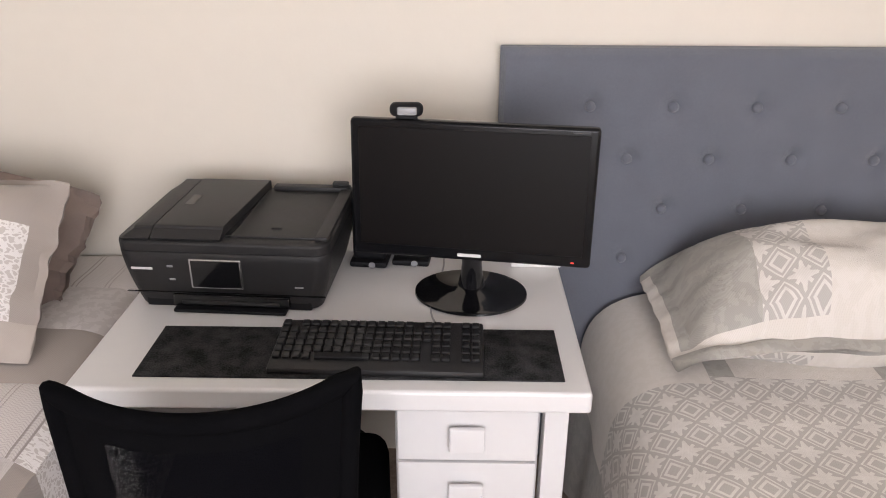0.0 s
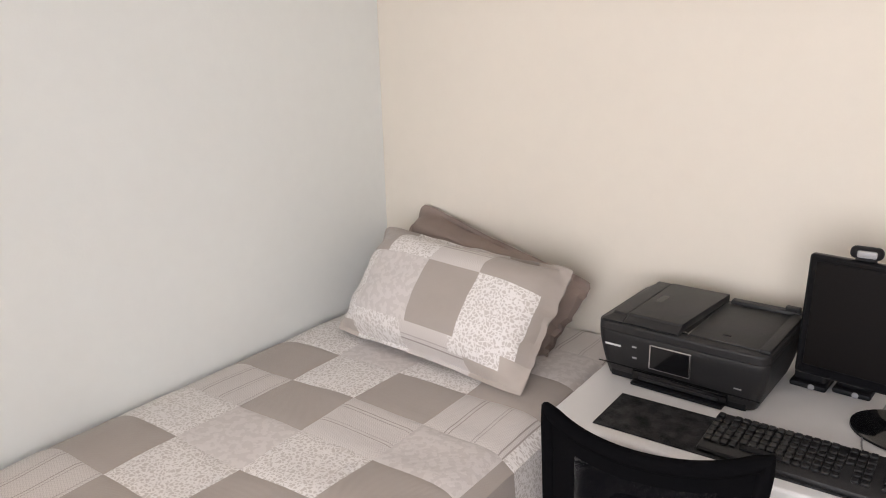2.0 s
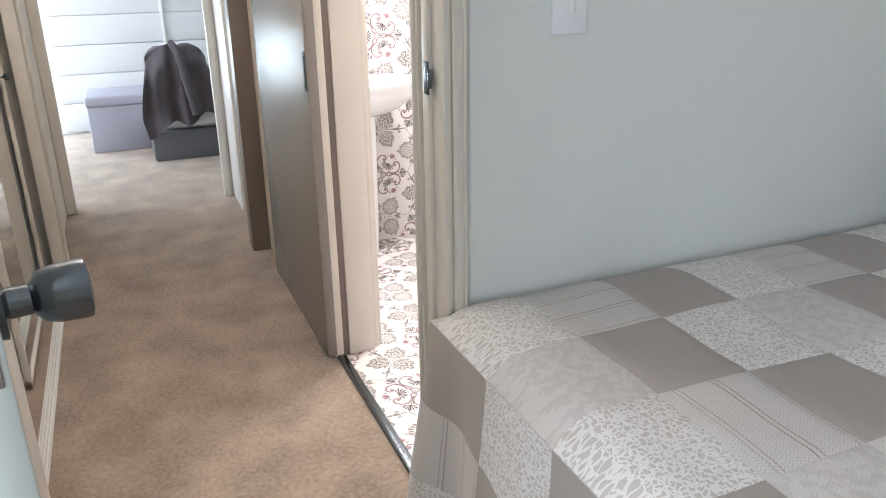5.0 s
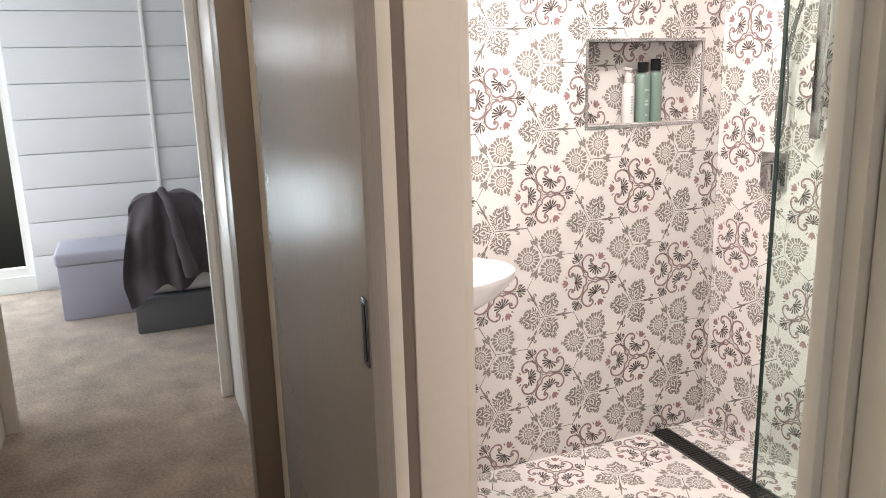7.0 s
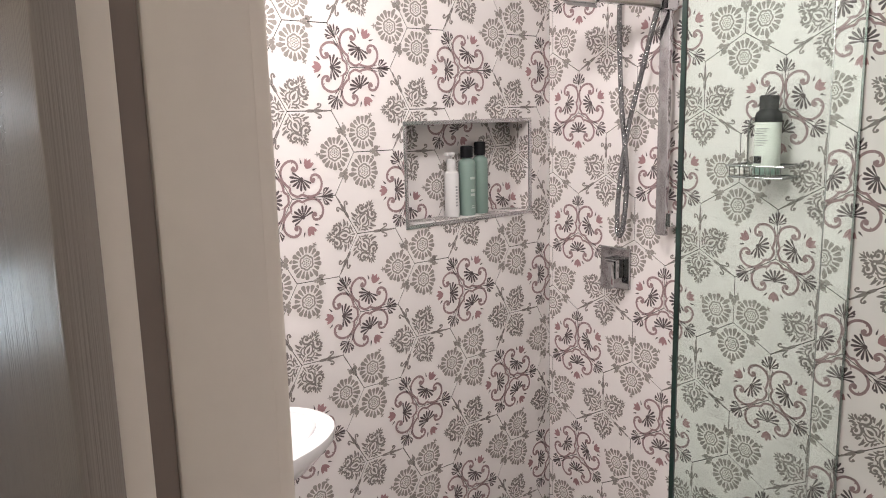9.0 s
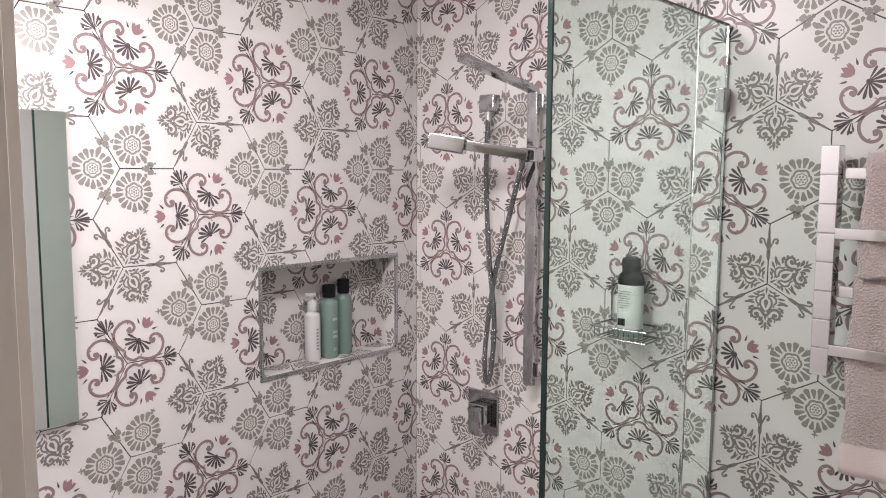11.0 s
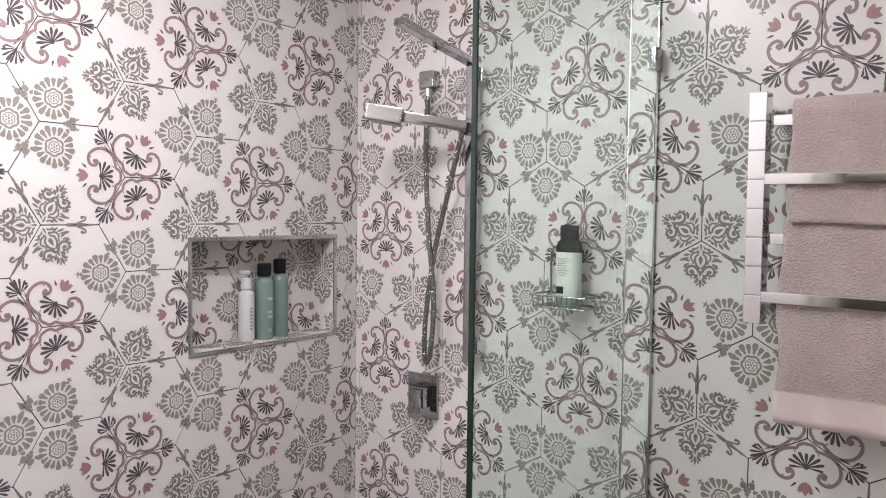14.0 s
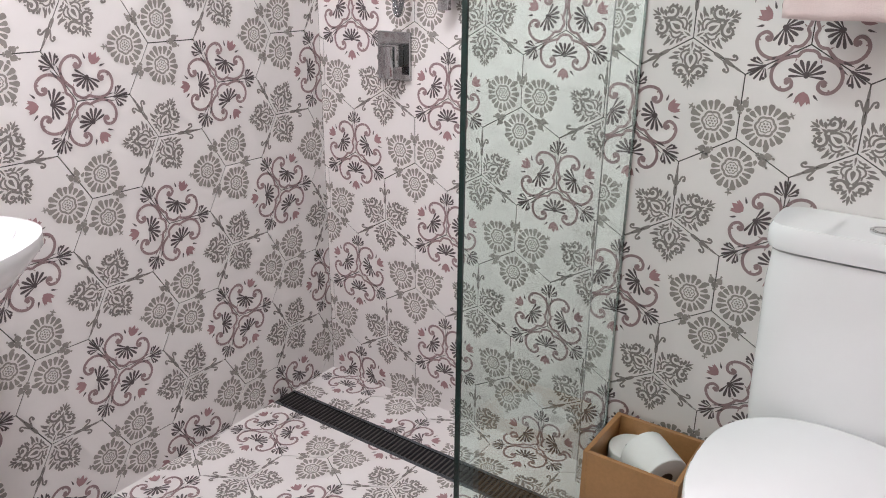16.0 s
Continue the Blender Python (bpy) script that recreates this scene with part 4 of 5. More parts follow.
for k, (x, y) in enumerate(((0.535, 2.20), (0.635, 2.21))):
    t = thing("speaker", x, y, DZ, "small black desktop speaker", "loudspeaker", "speaker pair", rz=-5)
    part("body", box(-0.04, 0.04, -0.045, 0.05, 0.012, 0.19, 0.012, 3), M_black, t)
    part("foot", box(-0.045, 0.045, -0.062, 0.055, 0.0, 0.016, 0.006), M_black, t)
    part("badge", lathe([(0.008, 0), (0.008, 0.0015)], 14, pose(0.01, -0.062, 0.009, 90)), M_grey, t)
t = thing("modem", 0.93, 2.19, DZ, "flat grey-cream box behind the monitor", "box")
part("body", box(-0.06, 0.06, -0.04, 0.04, 0, 0.028, 0.004), M_trimw, t)
t = thing("desk_mat", 0.543, 1.768, DZ, "thin black flecked felt desk mat", "desk mat")
part("sheet", box(-0.398, 0.396, -0.092, 0.088, 0.0, 0.0035, 0.001), M_mat, t)
t = thing("keyboard", 0.585, 1.765, DZ + 0.0036, "black desktop keyboard on a felt mat", "keyboard", rz=-1)
kb = pose(0, 0, 0.010, 4)
part("base", box(-0.218, 0.218, -0.084, 0.078, -0.004, 0.010, 0.005, 2, kb), M_shell, t)
t.scale[0], t.location[0] = 0.92, 0.592
key_me = None
for r in range(6):
    n = 18 if r else 16
    y = 0.060 - r * 0.0205 - (0.004 if r else 0)
    for c in range(21):
        if (r == 0 and c in (1, 14)) or c == 15 and r > 2 or c == 18:
            continue
        if r == 5 and 3 < c < 9:
            continue
        x = -0.2045 + c * 0.0203
        if key_me is None:
            o = part("key", box(-0.0085, 0.0085, -0.0085, 0.0085, 0, 0.007, 0.0022, 1), M_key, t)
            key_me = o.data
        else:
            o = new("key", key_me)
            o.parent = t
        o.matrix_basis = kb @ pose(x, y, 0.010)
o = part("space_key", box(-0.053, 0.053, -0.0088, 0.0088, 0, 0.006, 0.0018, 1), M_black, t)
o.matrix_basis = kb @ pose(-0.0735, 0.060 - 5 * 0.0205 - 0.004, 0.010)
bm = tube(smooth_line([(0.70, 2.36, 0.76), (0.71, 2.15, 0.753), (0.685, 2.02, 0.753), (0.69, 1.9, 0.754), (0.72, 1.84, 0.757)], 5), 0.0022, 6)
tagged(finish("cable", bm, M_grey), "thin grey cable across the desk", "cable")

for k, pts in enumerate((((0.58, 2.33, 0.56), (0.66, 2.25, 0.50), (0.50, 2.22, 0.44), (0.30, 2.26, 0.47)), ((0.60, 2.32, 0.50), (0.48, 2.27, 0.47), (0.36, 2.24, 0.36), (0.30, 2.28, 0.20)))):
    tagged(finish("power_cable", tube(smooth_line(pts, 6), 0.0035, 6), M_black), "black power cable hanging below the desk", "cable", "desk cables")

# ---- office chair ----
CH = (0.372, 1.585)
t = thing("office_chair", CH[0], CH[1], 0, "black office chair with a mesh back and a chrome five-star base", "office chair", rz=6)


def back_at(thick):
    def f(i, j):
        a, b = i / 24 * 2 - 1, j / 24
        hw = 0.172 + 0.030 * b * b + 0.040 * (1 - b) ** 3
        top = 0.028 * (0.55 * a * a + 0.45 * a ** 4) * (b ** 4)
        return Vector((a * hw, -0.235 - 0.03 * b - 0.035 * math.sin(b * 3.1) + 0.055 * a * a + thick, 0.44 + 0.478 * b + 0.02 * a * a * (1 - b) ** 3 + top))
    return f


part("backrest", grid_mesh(24, 24, back_at(0.0), lambda i, j: 0 if 12 < j < 22 and 3 < i < 20 else 1), [M_mesh, M_cloth], t, "black mesh back, see-through in its upper half")
bm = bmesh.new()
f = back_at(0.004)
rim = [f(0, j) for j in range(25)] + [f(i, 24) for i in range(1, 25)] + [f(24, j) for j in range(23, -1, -1)]
add_tube(bm, rim, 0.016, 10)
add_tube(bm, [f(i, 0) for i in range(25)], 0.013, 8)
part("back_frame", bm, M_cloth, t)
part("seat", box(-0.205, 0.25, -0.24, 0.26, 0.405, 0.505, 0.045, 4), M_cloth, t)
part("under_seat", box(-0.10, 0.10, -0.12, 0.10, 0.385, 0.43, 0.01), M_black, t)
bm = bmesh.new()
add_tube(bm, smooth_line([(0, -0.05, 0.40), (0, -0.25, 0.39), (0, -0.31, 0.45), (0, -0.30, 0.58)], 5), 0.018, 8)
part("back_bar", bm, M_cloth, t)
part("gas_lift", lathe([(0.028, 0.09), (0.028, 0.24), (0.018, 0.245), (0.018, 0.385)], 20), M_chrome, t)
part("hub", lathe([(0.036, 0.065), (0.045, 0.085), (0.042, 0.12), (0.030, 0.13)], 24), M_chrome, t)
for k in range(5):
    a = radians(72 * k + 10)
    c, s = math.cos(a), math.sin(a)
    part("star_leg", tube(smooth_line([(0.02 * c, 0.02 * s, 0.105), (0.15 * c, 0.15 * s, 0.108), (0.27 * c, 0.27 * s, 0.085)], 4), [0.022, 0.021, 0.02, 0.019, 0.018, 0.017, 0.016, 0.014, 0.013], 10), M_chrome, t)
    cst = part("caster", lathe([(0.020, -0.011), (0.026, -0.008), (0.027, 0.0), (0.026, 0.008), (0.020, 0.011)], 20, pose(0.285 * c, 0.285 * s, 0.0275, 90, 0, 18 + 72 * k)), M_black, t, "black plastic twin-wheel caster")
    part("caster_fork", lathe([(0.007, 0.03), (0.007, 0.085), (0.012, 0.088)], 10, pose(0.28 * c, 0.28 * s, 0)), M_black, cst)
t = thing("waste_bin", 0.40, 2.05, 0, "small round dark waste bin under the desk", "waste bin")
part("bin", lathe([(0.10, 0), (0.125, 0.27), (0.130, 0.275), (0.120, 0.27), (0.095, 0.01)], 28), M_black, t)

# wooden furniture behind the bedroom door
t = thing("wardrobe", -0.76, -0.69, 0, "brown wooden wardrobe with pale upright edges behind the door", "wardrobe")
part("carcass", box(-0.32, 0.26, -0.50, 0.30, 0.0, 2.0, 0.004), M_wood, t)
for y in (0.10, 0.155, 0.25):
    part("upright", box(0.26, 0.268, y - 0.004, y + 0.004, 0.05, 1.95, 0.002), M_trim, t)

# ---- bathroom things ----
GX = -2.21
t = thing("shower_screen", GX, 1.92, 0.005, "clear frameless glass shower screen with a green edge", "shower screen")
gl = part("glass_pane", box(-0.004, 0.004, -0.352, 0.352, 0.0, 2.181), M_glass, t)
part("edge", box(-0.0045, 0.0045, -0.357, -0.3525, 0, 2.186), M_glassedge, t, "dark green front edge of the glass")
part("top_edge", box(-0.0045, 0.0045, -0.3525, 0.352, 2.1815, 2.185), M_glassedge, t)
part("wall_seal", box(-0.0022, 0.0022, 0.3525, 0.359, 0, 2.181), M_shadechrome, t)
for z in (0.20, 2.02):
    part("clamp", box(-0.010, 0.010, 0.318, 0.359, z - 0.030, z + 0.022, 0.002), M_shadechrome, t, "polished chrome glass clamp")

SX = -2.775
t = thing("shower_set", SX, YS, 0, "chrome rain shower column with a square head, hand shower and hose", "shower")
part("rail", box(-0.017, 0.017, -0.052, -0.036, 1.24, 2.085, 0.002), M_shadechrome, t, "flat polished chrome rail")
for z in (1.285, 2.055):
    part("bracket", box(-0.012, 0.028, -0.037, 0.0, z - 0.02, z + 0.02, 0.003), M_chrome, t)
part("overhead_arm", box(-0.016, 0.016, -0.36, -0.04, -0.009, 0.009, 0.002, 2, pose(0, 0, 2.078, -10, 0, 0)), M_shadechrome, t, "flat chrome arm reaching out from the wall")
part("hand_shower_slide", box(-0.028, 0.028, -0.075, -0.03, 1.885, 1.925, 0.004), M_shadechrome, t)
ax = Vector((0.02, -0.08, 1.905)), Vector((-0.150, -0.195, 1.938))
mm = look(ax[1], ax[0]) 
part("hand_shower_handle", box(-0.016, 0.016, -0.018, 0.012, -0.20, 0.0, 0.004, 2, mm), M_shadechrome, t, "square chrome hand shower handle")
part("hand_shower_head", box(-0.044, 0.044, -0.028, 0.016, -0.025, 0.078, 0.005, 2, mm), M_shadechrome, t, "square chrome hand shower head")
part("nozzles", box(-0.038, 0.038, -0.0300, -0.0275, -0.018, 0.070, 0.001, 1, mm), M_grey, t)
part("wall_elbow", box(-0.205, -0.150, -0.035, 0.0, 2.035, 2.085, 0.004), M_shadechrome, t)
part("elbow_nut", lathe([(0.010, 0), (0.010, 0.03)], 12, pose(-0.177, -0.022, 2.005)), M_chrome, t)
hose = smooth_line([(-0.177, -0.025, 2.01), (-0.17, -0.04, 1.85), (-0.145, -0.055, 1.62), (-0.118, -0.06, 1.42), (-0.125, -0.06, 1.28), (-0.140, -0.06, 1.225), (-0.155, -0.055, 1.25), (-0.155, -0.05, 1.36), (-0.125, -0.05, 1.55), (-0.07, -0.06, 1.72), (-0.028, -0.075, 1.83), (0.0, -0.085, 1.895)], 7)
part("hose", tube(hose, 0.0075, 12), mat("ribbed_chrome_hose", (0.24, 0.24, 0.25), 0.2, 1.0, var=0.25, scale=160, bump=1.0, bscale=350), t, "ribbed metal shower hose")
t = thing("shower_mixer", -2.965, YS, 1.11, "square chrome shower mixer with a lever", "shower mixer")
part("plate", box(-0.066, 0.052, -0.012, 0, -0.07, 0.065, 0.004), M_shadechrome, t)
part("cartridge", box(-0.032, 0.030, -0.05, -0.012, -0.03, 0.032, 0.004), M_shadechrome, t)
part("lever", box(-0.008, 0.024, -0.07, -0.05, -0.06, 0.028, 0.003), M_shadechrome, t)

# wire basket with a bottle
t = thing("soap_basket", -2.458, YS, 1.43, "small chrome wire soap basket on the wall", "soap basket")
bm = bmesh.new()
for z, e in ((0.0, 0.0), (0.03, 0.006)):
    x0, x1, y0, y1 = -0.072 - e, 0.072 + e, -0.10 - e, -0.006
    add_tube(bm, [(x0, y1, z), (x0, y0, z), (x1, y0, z), (x1, y1, z), (x0, y1, z)], 0.0028, 8)
for k in range(11):
    x = -0.07 + k * 0.014
    add_tube(bm, [(x, -0.008, 0), (x, -0.1, 0), (x, -0.105, 0.03)], 0.0015, 6)
add_tube(bm, smooth_line([(-0.072, -0.010, 0.03), (-0.072, -0.008, 0.14), (-0.045, -0.008, 0.15)], 4), 0.0025, 6)
part("wires", bm, M_shadechrome, t)


def bottle(name, x, y, z, r, h, cap_h, m_body, m_cap, label, flat=1.0, pump=False, band=None):
    t = thing(name, x, y, z, label, "bottle", "shower bottles")
    part("body", lathe([(r * 0.92, 0), (r, 0.006), (r, h * 0.90), (r * 0.94, h * 0.95), (r * 0.55, h), (r * 0.45, h + 0.003)], 28, Matrix.Diagonal((1, flat, 1, 1))), m_body, t)
    if pump:
        part("cap", lathe([(r * 0.62, h + 0.003), (r * 0.62, h + 0.03), (r * 0.5, h + 0.035)], 20), m_cap, t)
        bm = lathe([(0.004, h + 0.03), (0.004, h + 0.05)], 10)
        add_box(bm, -0.010, 0.010, -0.022, 0.010, h + 0.046, h + 0.058, 0.004)
        part("pump", bm, m_cap, t)
    else:
        part("cap", lathe([(r * 0.72, h + 0.003), (r * 0.74, h + cap_h - 0.004), (r * 0.66, h + cap_h)], 24, Matrix.Diagonal((1, flat, 1, 1))), m_cap, t)
    return t


b = bottle("dark_bottle", -2.452, YS - 0.055, 1.436, 0.034, 0.165, 0.038, mat("white_label_plastic", (0.78, 0.79, 0.74), 0.4, var=0.02), M_black, "cream labelled shampoo bottle with a black cap and shoulder", 0.8)
part("shoulder", lathe([(0.0345, 0.135), (0.0345, 0.150), (0.031, 0.160), (0.018, 0.172)], 28, Matrix.Diagonal((1, 0.8, 1, 1))), M_black, b)
part("foot_band", lathe([(0.0345, 0.001), (0.0347, 0.022)], 28, Matrix.Diagonal((1, 0.8, 1, 1))), M_sage, b, "green band round the foot")
for k in range(8):
    part("print_line", box(-0.018, 0.016 - (k * 7 % 5) * 0.003, -0.0290, -0.0278, 0.118 - k * 0.006, 0.1195 - k * 0.006), M_grey, b)
part("print_box", box(-0.020, 0.0, -0.0290, -0.0275, 0.030, 0.048), M_black, b)
b = bottle("white_bottle", -3.325, 1.972, NZ0 + 0.001, 0.024, 0.150, 0, M_white, M_white, "slim white pump bottle in the niche", pump=True)
for k, z in enumerate((0.035, 0.045, 0.055, 0.065, 0.075, 0.085, 0.095)):
    part("print_letter", box(0.0225, 0.0243, -0.004, 0.004, z, z + 0.006), M_grey, b)
b = bottle("sage_bottle", -3.322, 2.035, NZ0 + 0.001, 0.028, 0.185, 0.040, M_sage, M_black, "tall sage green bottle with a black cap")
for k, (z, w2) in enumerate(((0.118, 0.009), (0.078, 0.007), (0.064, 0.008), (0.030, 0.005), (0.024, 0.006))):
    part("print_line", box(0.0265, 0.0284, -w2, w2, z, z + (0.008 if k < 3 else 0.003)), M_tilegrey, b)
bottle("sage_bottle", -3.330, 2.100, NZ0 + 0.001, 0.026, 0.190, 0.046, M_sage, M_black, "tall sage green bottle with a black cap, standing behind")

# niche frame
bm = bmesh.new()
for y0, y1, z0, z1 in ((NY0 - 0.012, NY1 + 0.012, NZ1 - 0.0005, NZ1 + 0.012), (NY0 - 0.012, NY1 + 0.012, NZ0 - 0.012, NZ0 + 0.0005), (NY0 - 0.012, NY0 + 0.0005, NZ0, NZ1), (NY1 - 0.0005, NY1 + 0.012, NZ0, NZ1)):
    add_box(bm, XW - 0.003, XW + 0.003, y0, y1, z0, z1, 0.001)
tagged(finish("trim_niche", bm, M_steel), "brushed metal edge strip round the shower niche", "edge strip", kind="structure")

tagged(finish("trim_corner", box(XR - 0.0030, XR + 0.0005, YT - 0.0015, YT + 0.004, 0.006, H - 0.034, 0.0008), M_steel), "thin pale metal strip up the corner of the boxed out wall", "edge strip", kind="structure")

t = thing("towel_rail", -1.955, YT, 1.455, "square heated towel rail of polished steel with wide bars", "towel rail")
for x in (-0.016, 0.56):
    post = part("upright", box(x + 0.001, x + 0.033, -0.117, -0.079, 0.001, 0.459), M_shadechrome, t, "square upright made of polished blocks")
    for k in range(8):
        part("block", box(x, x + 0.034, -0.118, -0.078, k * 0.0575, k * 0.0575 + 0.0555, 0.0014, 2), M_chrome, post)
for z in (0.03, 0.43):
    for x in (0.001, 0.577):
        part("wall_fixing", lathe([(0.012, 0), (0.012, 0.092)], 14, pose(x, 0, z, 90)), M_chrome, t)
for z, y in ((0.055, -0.118), (0.169, -0.085), (0.287, -0.118), (0.404, -0.085)):
    part("bar", box(0.018, 0.56, y - 0.007, y + 0.007, z - 0.011, z + 0.011, 0.002), M_chrome, t)


def towel(x0, x1, z_top, z_front, z_back, label, band=False, yc=YT - 0.085):
    t = thing("towel", (x0 + x1) / 2, yc, z_top, label, "towel", "hanging towels")
    lf, lb = z_top - z_front, z_top - z_back
    n2 = 44

    def at(i, j):
        a = i / 40
        s = j / n2 * (lf + lb) - lb
        x = x0 + (x1 - x0) * a - (x0 + x1) / 2
        g = 0.016
        drop = max(0.0, abs(s) - g)
        side = -1 if s > 0 else 1
        ang = max(-1.0, min(1.0, s / g))
        y = -g * math.sin(ang * math.pi / 2)
        z = (g + 0.010) * math.cos(ang * math.pi / 2) * 0.9 - drop
        amp = 0.005 * min(1.0, drop / 0.15)
        y += side * (0.002 + abs(amp * math.sin(a * 17 + 1.3)) + amp * 0.5 * math.sin(a * 29)) * (1 if drop > 0 else 0)
        return Vector((x + 0.004 * math.sin(s * 30), y, z + 0.004 * noise.noise(Vector((a * 6, s * 10, z_top)))))
    split = 1 if band else 0
    fr = grid_mesh(40, n2, at, lambda i, j: 1 if band and (j / n2 * (lf + lb) - lb) > lf - 0.075 else 0)
    ob = finish("cloth", fr, [M_towel, M_towelb], t)
    sol = ob.modifiers.new("thickness", "SOLIDIFY")
    sol.thickness, sol.offset = 0.009, 0.0
    return t


towel(-1.895, -1.45, 1.872, 1.640, 1.66, "dusty pink terry towel folded over the upper bar")
towel(-1.905, -1.45, 1.640, 1.245, 1.32, "dusty pink terry towel with a woven band over the lower bar", True)

# toilet
t = thing("toilet", -1.672, 2.0, 0.005, "white close-coupled toilet with a rounded seat", "toilet")


def rounded(w0, w1, y0, y1, z0, z1, n=36, p=4.0, taper=1.0, rings=6):
    bm = bmesh.new()
    prev = []
    for r in range(rings + 1):
        f = r / rings
        z = z0 + (z1 - z0) * f
        sc = 1 - (1 - taper) * (1 - f)
        ring = []
        for k in range(n):
            a = 2 * math.pi * k / n
            c, s = math.cos(a), math.sin(a)
            q = (abs(c) ** p + abs(s) ** p) ** (-1 / p)
            e = 1.0
            if r == 0 or r == rings:
                e = 0.97
            ring.append(bm.verts.new(((w0 + w1) / 2 + (w1 - w0) / 2 * c * q * sc * e, (y0 + y1) / 2 + (y1 - y0) / 2 * s * q * sc * e, z)))
        if prev:
            for k in range(n):
                bm.faces.new((prev[k], prev[(k + 1) % n], ring[(k + 1) % n], ring[k]))
        else:
            bm.faces.new(ring[::-1])
        prev = ring
    bm.faces.new(prev)
    return bm


part("tank", rounded(-0.190, 0.190, 0.115, 0.278, 0.40, 0.827, 40, 6, 0.94), M_ceramic, t)
bm = rounded(-0.196, 0.196, 0.108, 0.279, 0.833, 0.883, 40, 6, 1.0, 4)
part("tank_lid", bm, M_ceramic, t)
part("flush_button", lathe([(0.026, 0), (0.026, 0.004), (0.020, 0.006), (0.020, 0.0045), (0.002, 0.005)], 28, pose(0.0, 0.185, 0.883)), M_chrome, t, "round chrome flush button")


def bowl(shrink, z0, z1, z_round=0.0):
    bm = bmesh.new()
    n = 44
    rows = []
    prof = [(shrink[0], z0), (shrink[1], z0 + (z1 - z0) * 0.5), (1.0, z1 - 0.008), (0.985, z1 - 0.002), (0.96, z1)]
    for sc, z in prof:
        ring = []
        for k in range(n):
            a = 2 * math.pi * k / n
            c, s = math.cos(a), math.sin(a)
            y = -0.13 + (0.245 if s > 0 else 0.285) * math.copysign(abs(s) ** (0.75 if s > 0 else 1.0), s) * sc
            x = 0.208 * math.copysign(abs(c) ** 0.9, c) * sc
            ring.append(bm.verts.new((x, y, z)))
        rows.append(ring)
    for a, b in zip(rows, rows[1:]):
        for k in range(n):
            bm.faces.new((a[k], a[(k + 1) % n], b[(k + 1) % n], b[k]))
    bm.faces.new(rows[0][::-1])
    bm.faces.new(rows[-1])
    return bm


part("bowl", bowl((0.68, 0.80), 0.0, 0.440), M_ceramic, t)
part("seat", bowl((0.97, 1.0), 0.443, 0.464), M_ceramic, t)
part("seat_lid", bowl((0.98, 1.0), 0.466, 0.496), M_ceramic, t, "closed glossy white seat lid")

t = thing("bamboo_box", -2.062, 2.165, 0.005, "open bamboo box for spare toilet rolls", "box")
for x0, x1, y0, y1 in ((-0.115, -0.103, -0.105, 0.105), (0.103, 0.115, -0.105, 0.105), (-0.103, 0.103, -0.105, -0.093), (-0.103, 0.103, 0.093, 0.105)):
    part("side", box(x0, x1, y0, y1, 0, 0.268, 0.001), M_bamboo, t)
part("bottom", box(-0.1025, 0.1025, -0.0925, 0.0925, 0.004, 0.014), M_bamboo, t)
for x, y, z, rx, ry in ((0.030, -0.025, 0.225, 35, 100), (-0.040, 0.03, 0.165, 0, 0), (0.05, 0.03, 0.08, 0, 0)):
    r = thing("toilet_roll", -2.062 + x, 2.165 + y, 0.022 + z, "white toilet paper roll lying in the bamboo box", "toilet roll", "toilet rolls")
    r.matrix_basis = r.matrix_basis @ pose(0, 0, 0, rx, ry, 0)
    part("paper", lathe([(0.020, -0.05), (0.058, -0.05), (0.060, -0.048), (0.060, 0.048), (0.058, 0.05), (0.020, 0.05)], 32), M_paper, r)
    part("core", lathe([(0.0195, -0.049), (0.0195, 0.0502)], 16), mat("brown_card", (0.10, 0.08, 0.07), 0.9), r)

# basin and mirror
t = thing("basin", XW, 1.010, 0.0, "white ceramic pedestal wash basin", "wash basin")
bm = bmesh.new()
rows = []
for sc, z, cut in ((0.35, 0.68, 0), (0.62, 0.72, 0), (0.88, 0.79, 0), (1.0, 0.845, 0), (1.0, 0.868, 0), (0.97, 0.872, 0), (0.88, 0.866, 0), (0.80, 0.82, 0), (0.55, 0.76, 0), (0.1, 0.75, 0)):
    ring = []
    for k in range(44):
        a = 2 * math.pi * k / 44
        c, s = math.cos(a), math.sin(a)
        ring.append(bm.verts.new((0.018 + 0.20 * (sc if sc > 0.3 else sc) * (1 + c) * 0.98 + 0.02 * (1 - sc), 0.31 * s * sc, z)))
    if rows:
        for k in range(44):
            bm.faces.new((rows[-1][k], rows[-1][(k + 1) % 44], ring[(k + 1) % 44], ring[k]))
    rows.append(ring)
bm.faces.new(rows[0][::-1]); bm.faces.new(rows[-1])
part("bowl", bm, M_ceramic, t)
part("pedestal", rounded(0.01, 0.20, -0.09, 0.09, 0.005, 0.72, 28, 2.6, 0.9), M_ceramic, t)
t = thing("wall_mirror", XW + 0.012, 0.985, 1.637, "frameless bathroom mirror above the basin", "mirror")
part("mirror_glass", box(-0.006, 0.002, -0.262, 0.262, -0.347, 0.347), M_mirror, t)

# assumed fixture above the mirror, never in view, for the light placed there
t = thing("unseen_mirror_lamp", XW + 0.06, 0.98, 2.24, "slim bathroom lamp assumed above the mirror, out of view", "lamp")
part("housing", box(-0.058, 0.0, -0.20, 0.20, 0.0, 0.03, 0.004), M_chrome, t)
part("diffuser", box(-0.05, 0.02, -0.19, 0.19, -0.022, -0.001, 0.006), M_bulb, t)

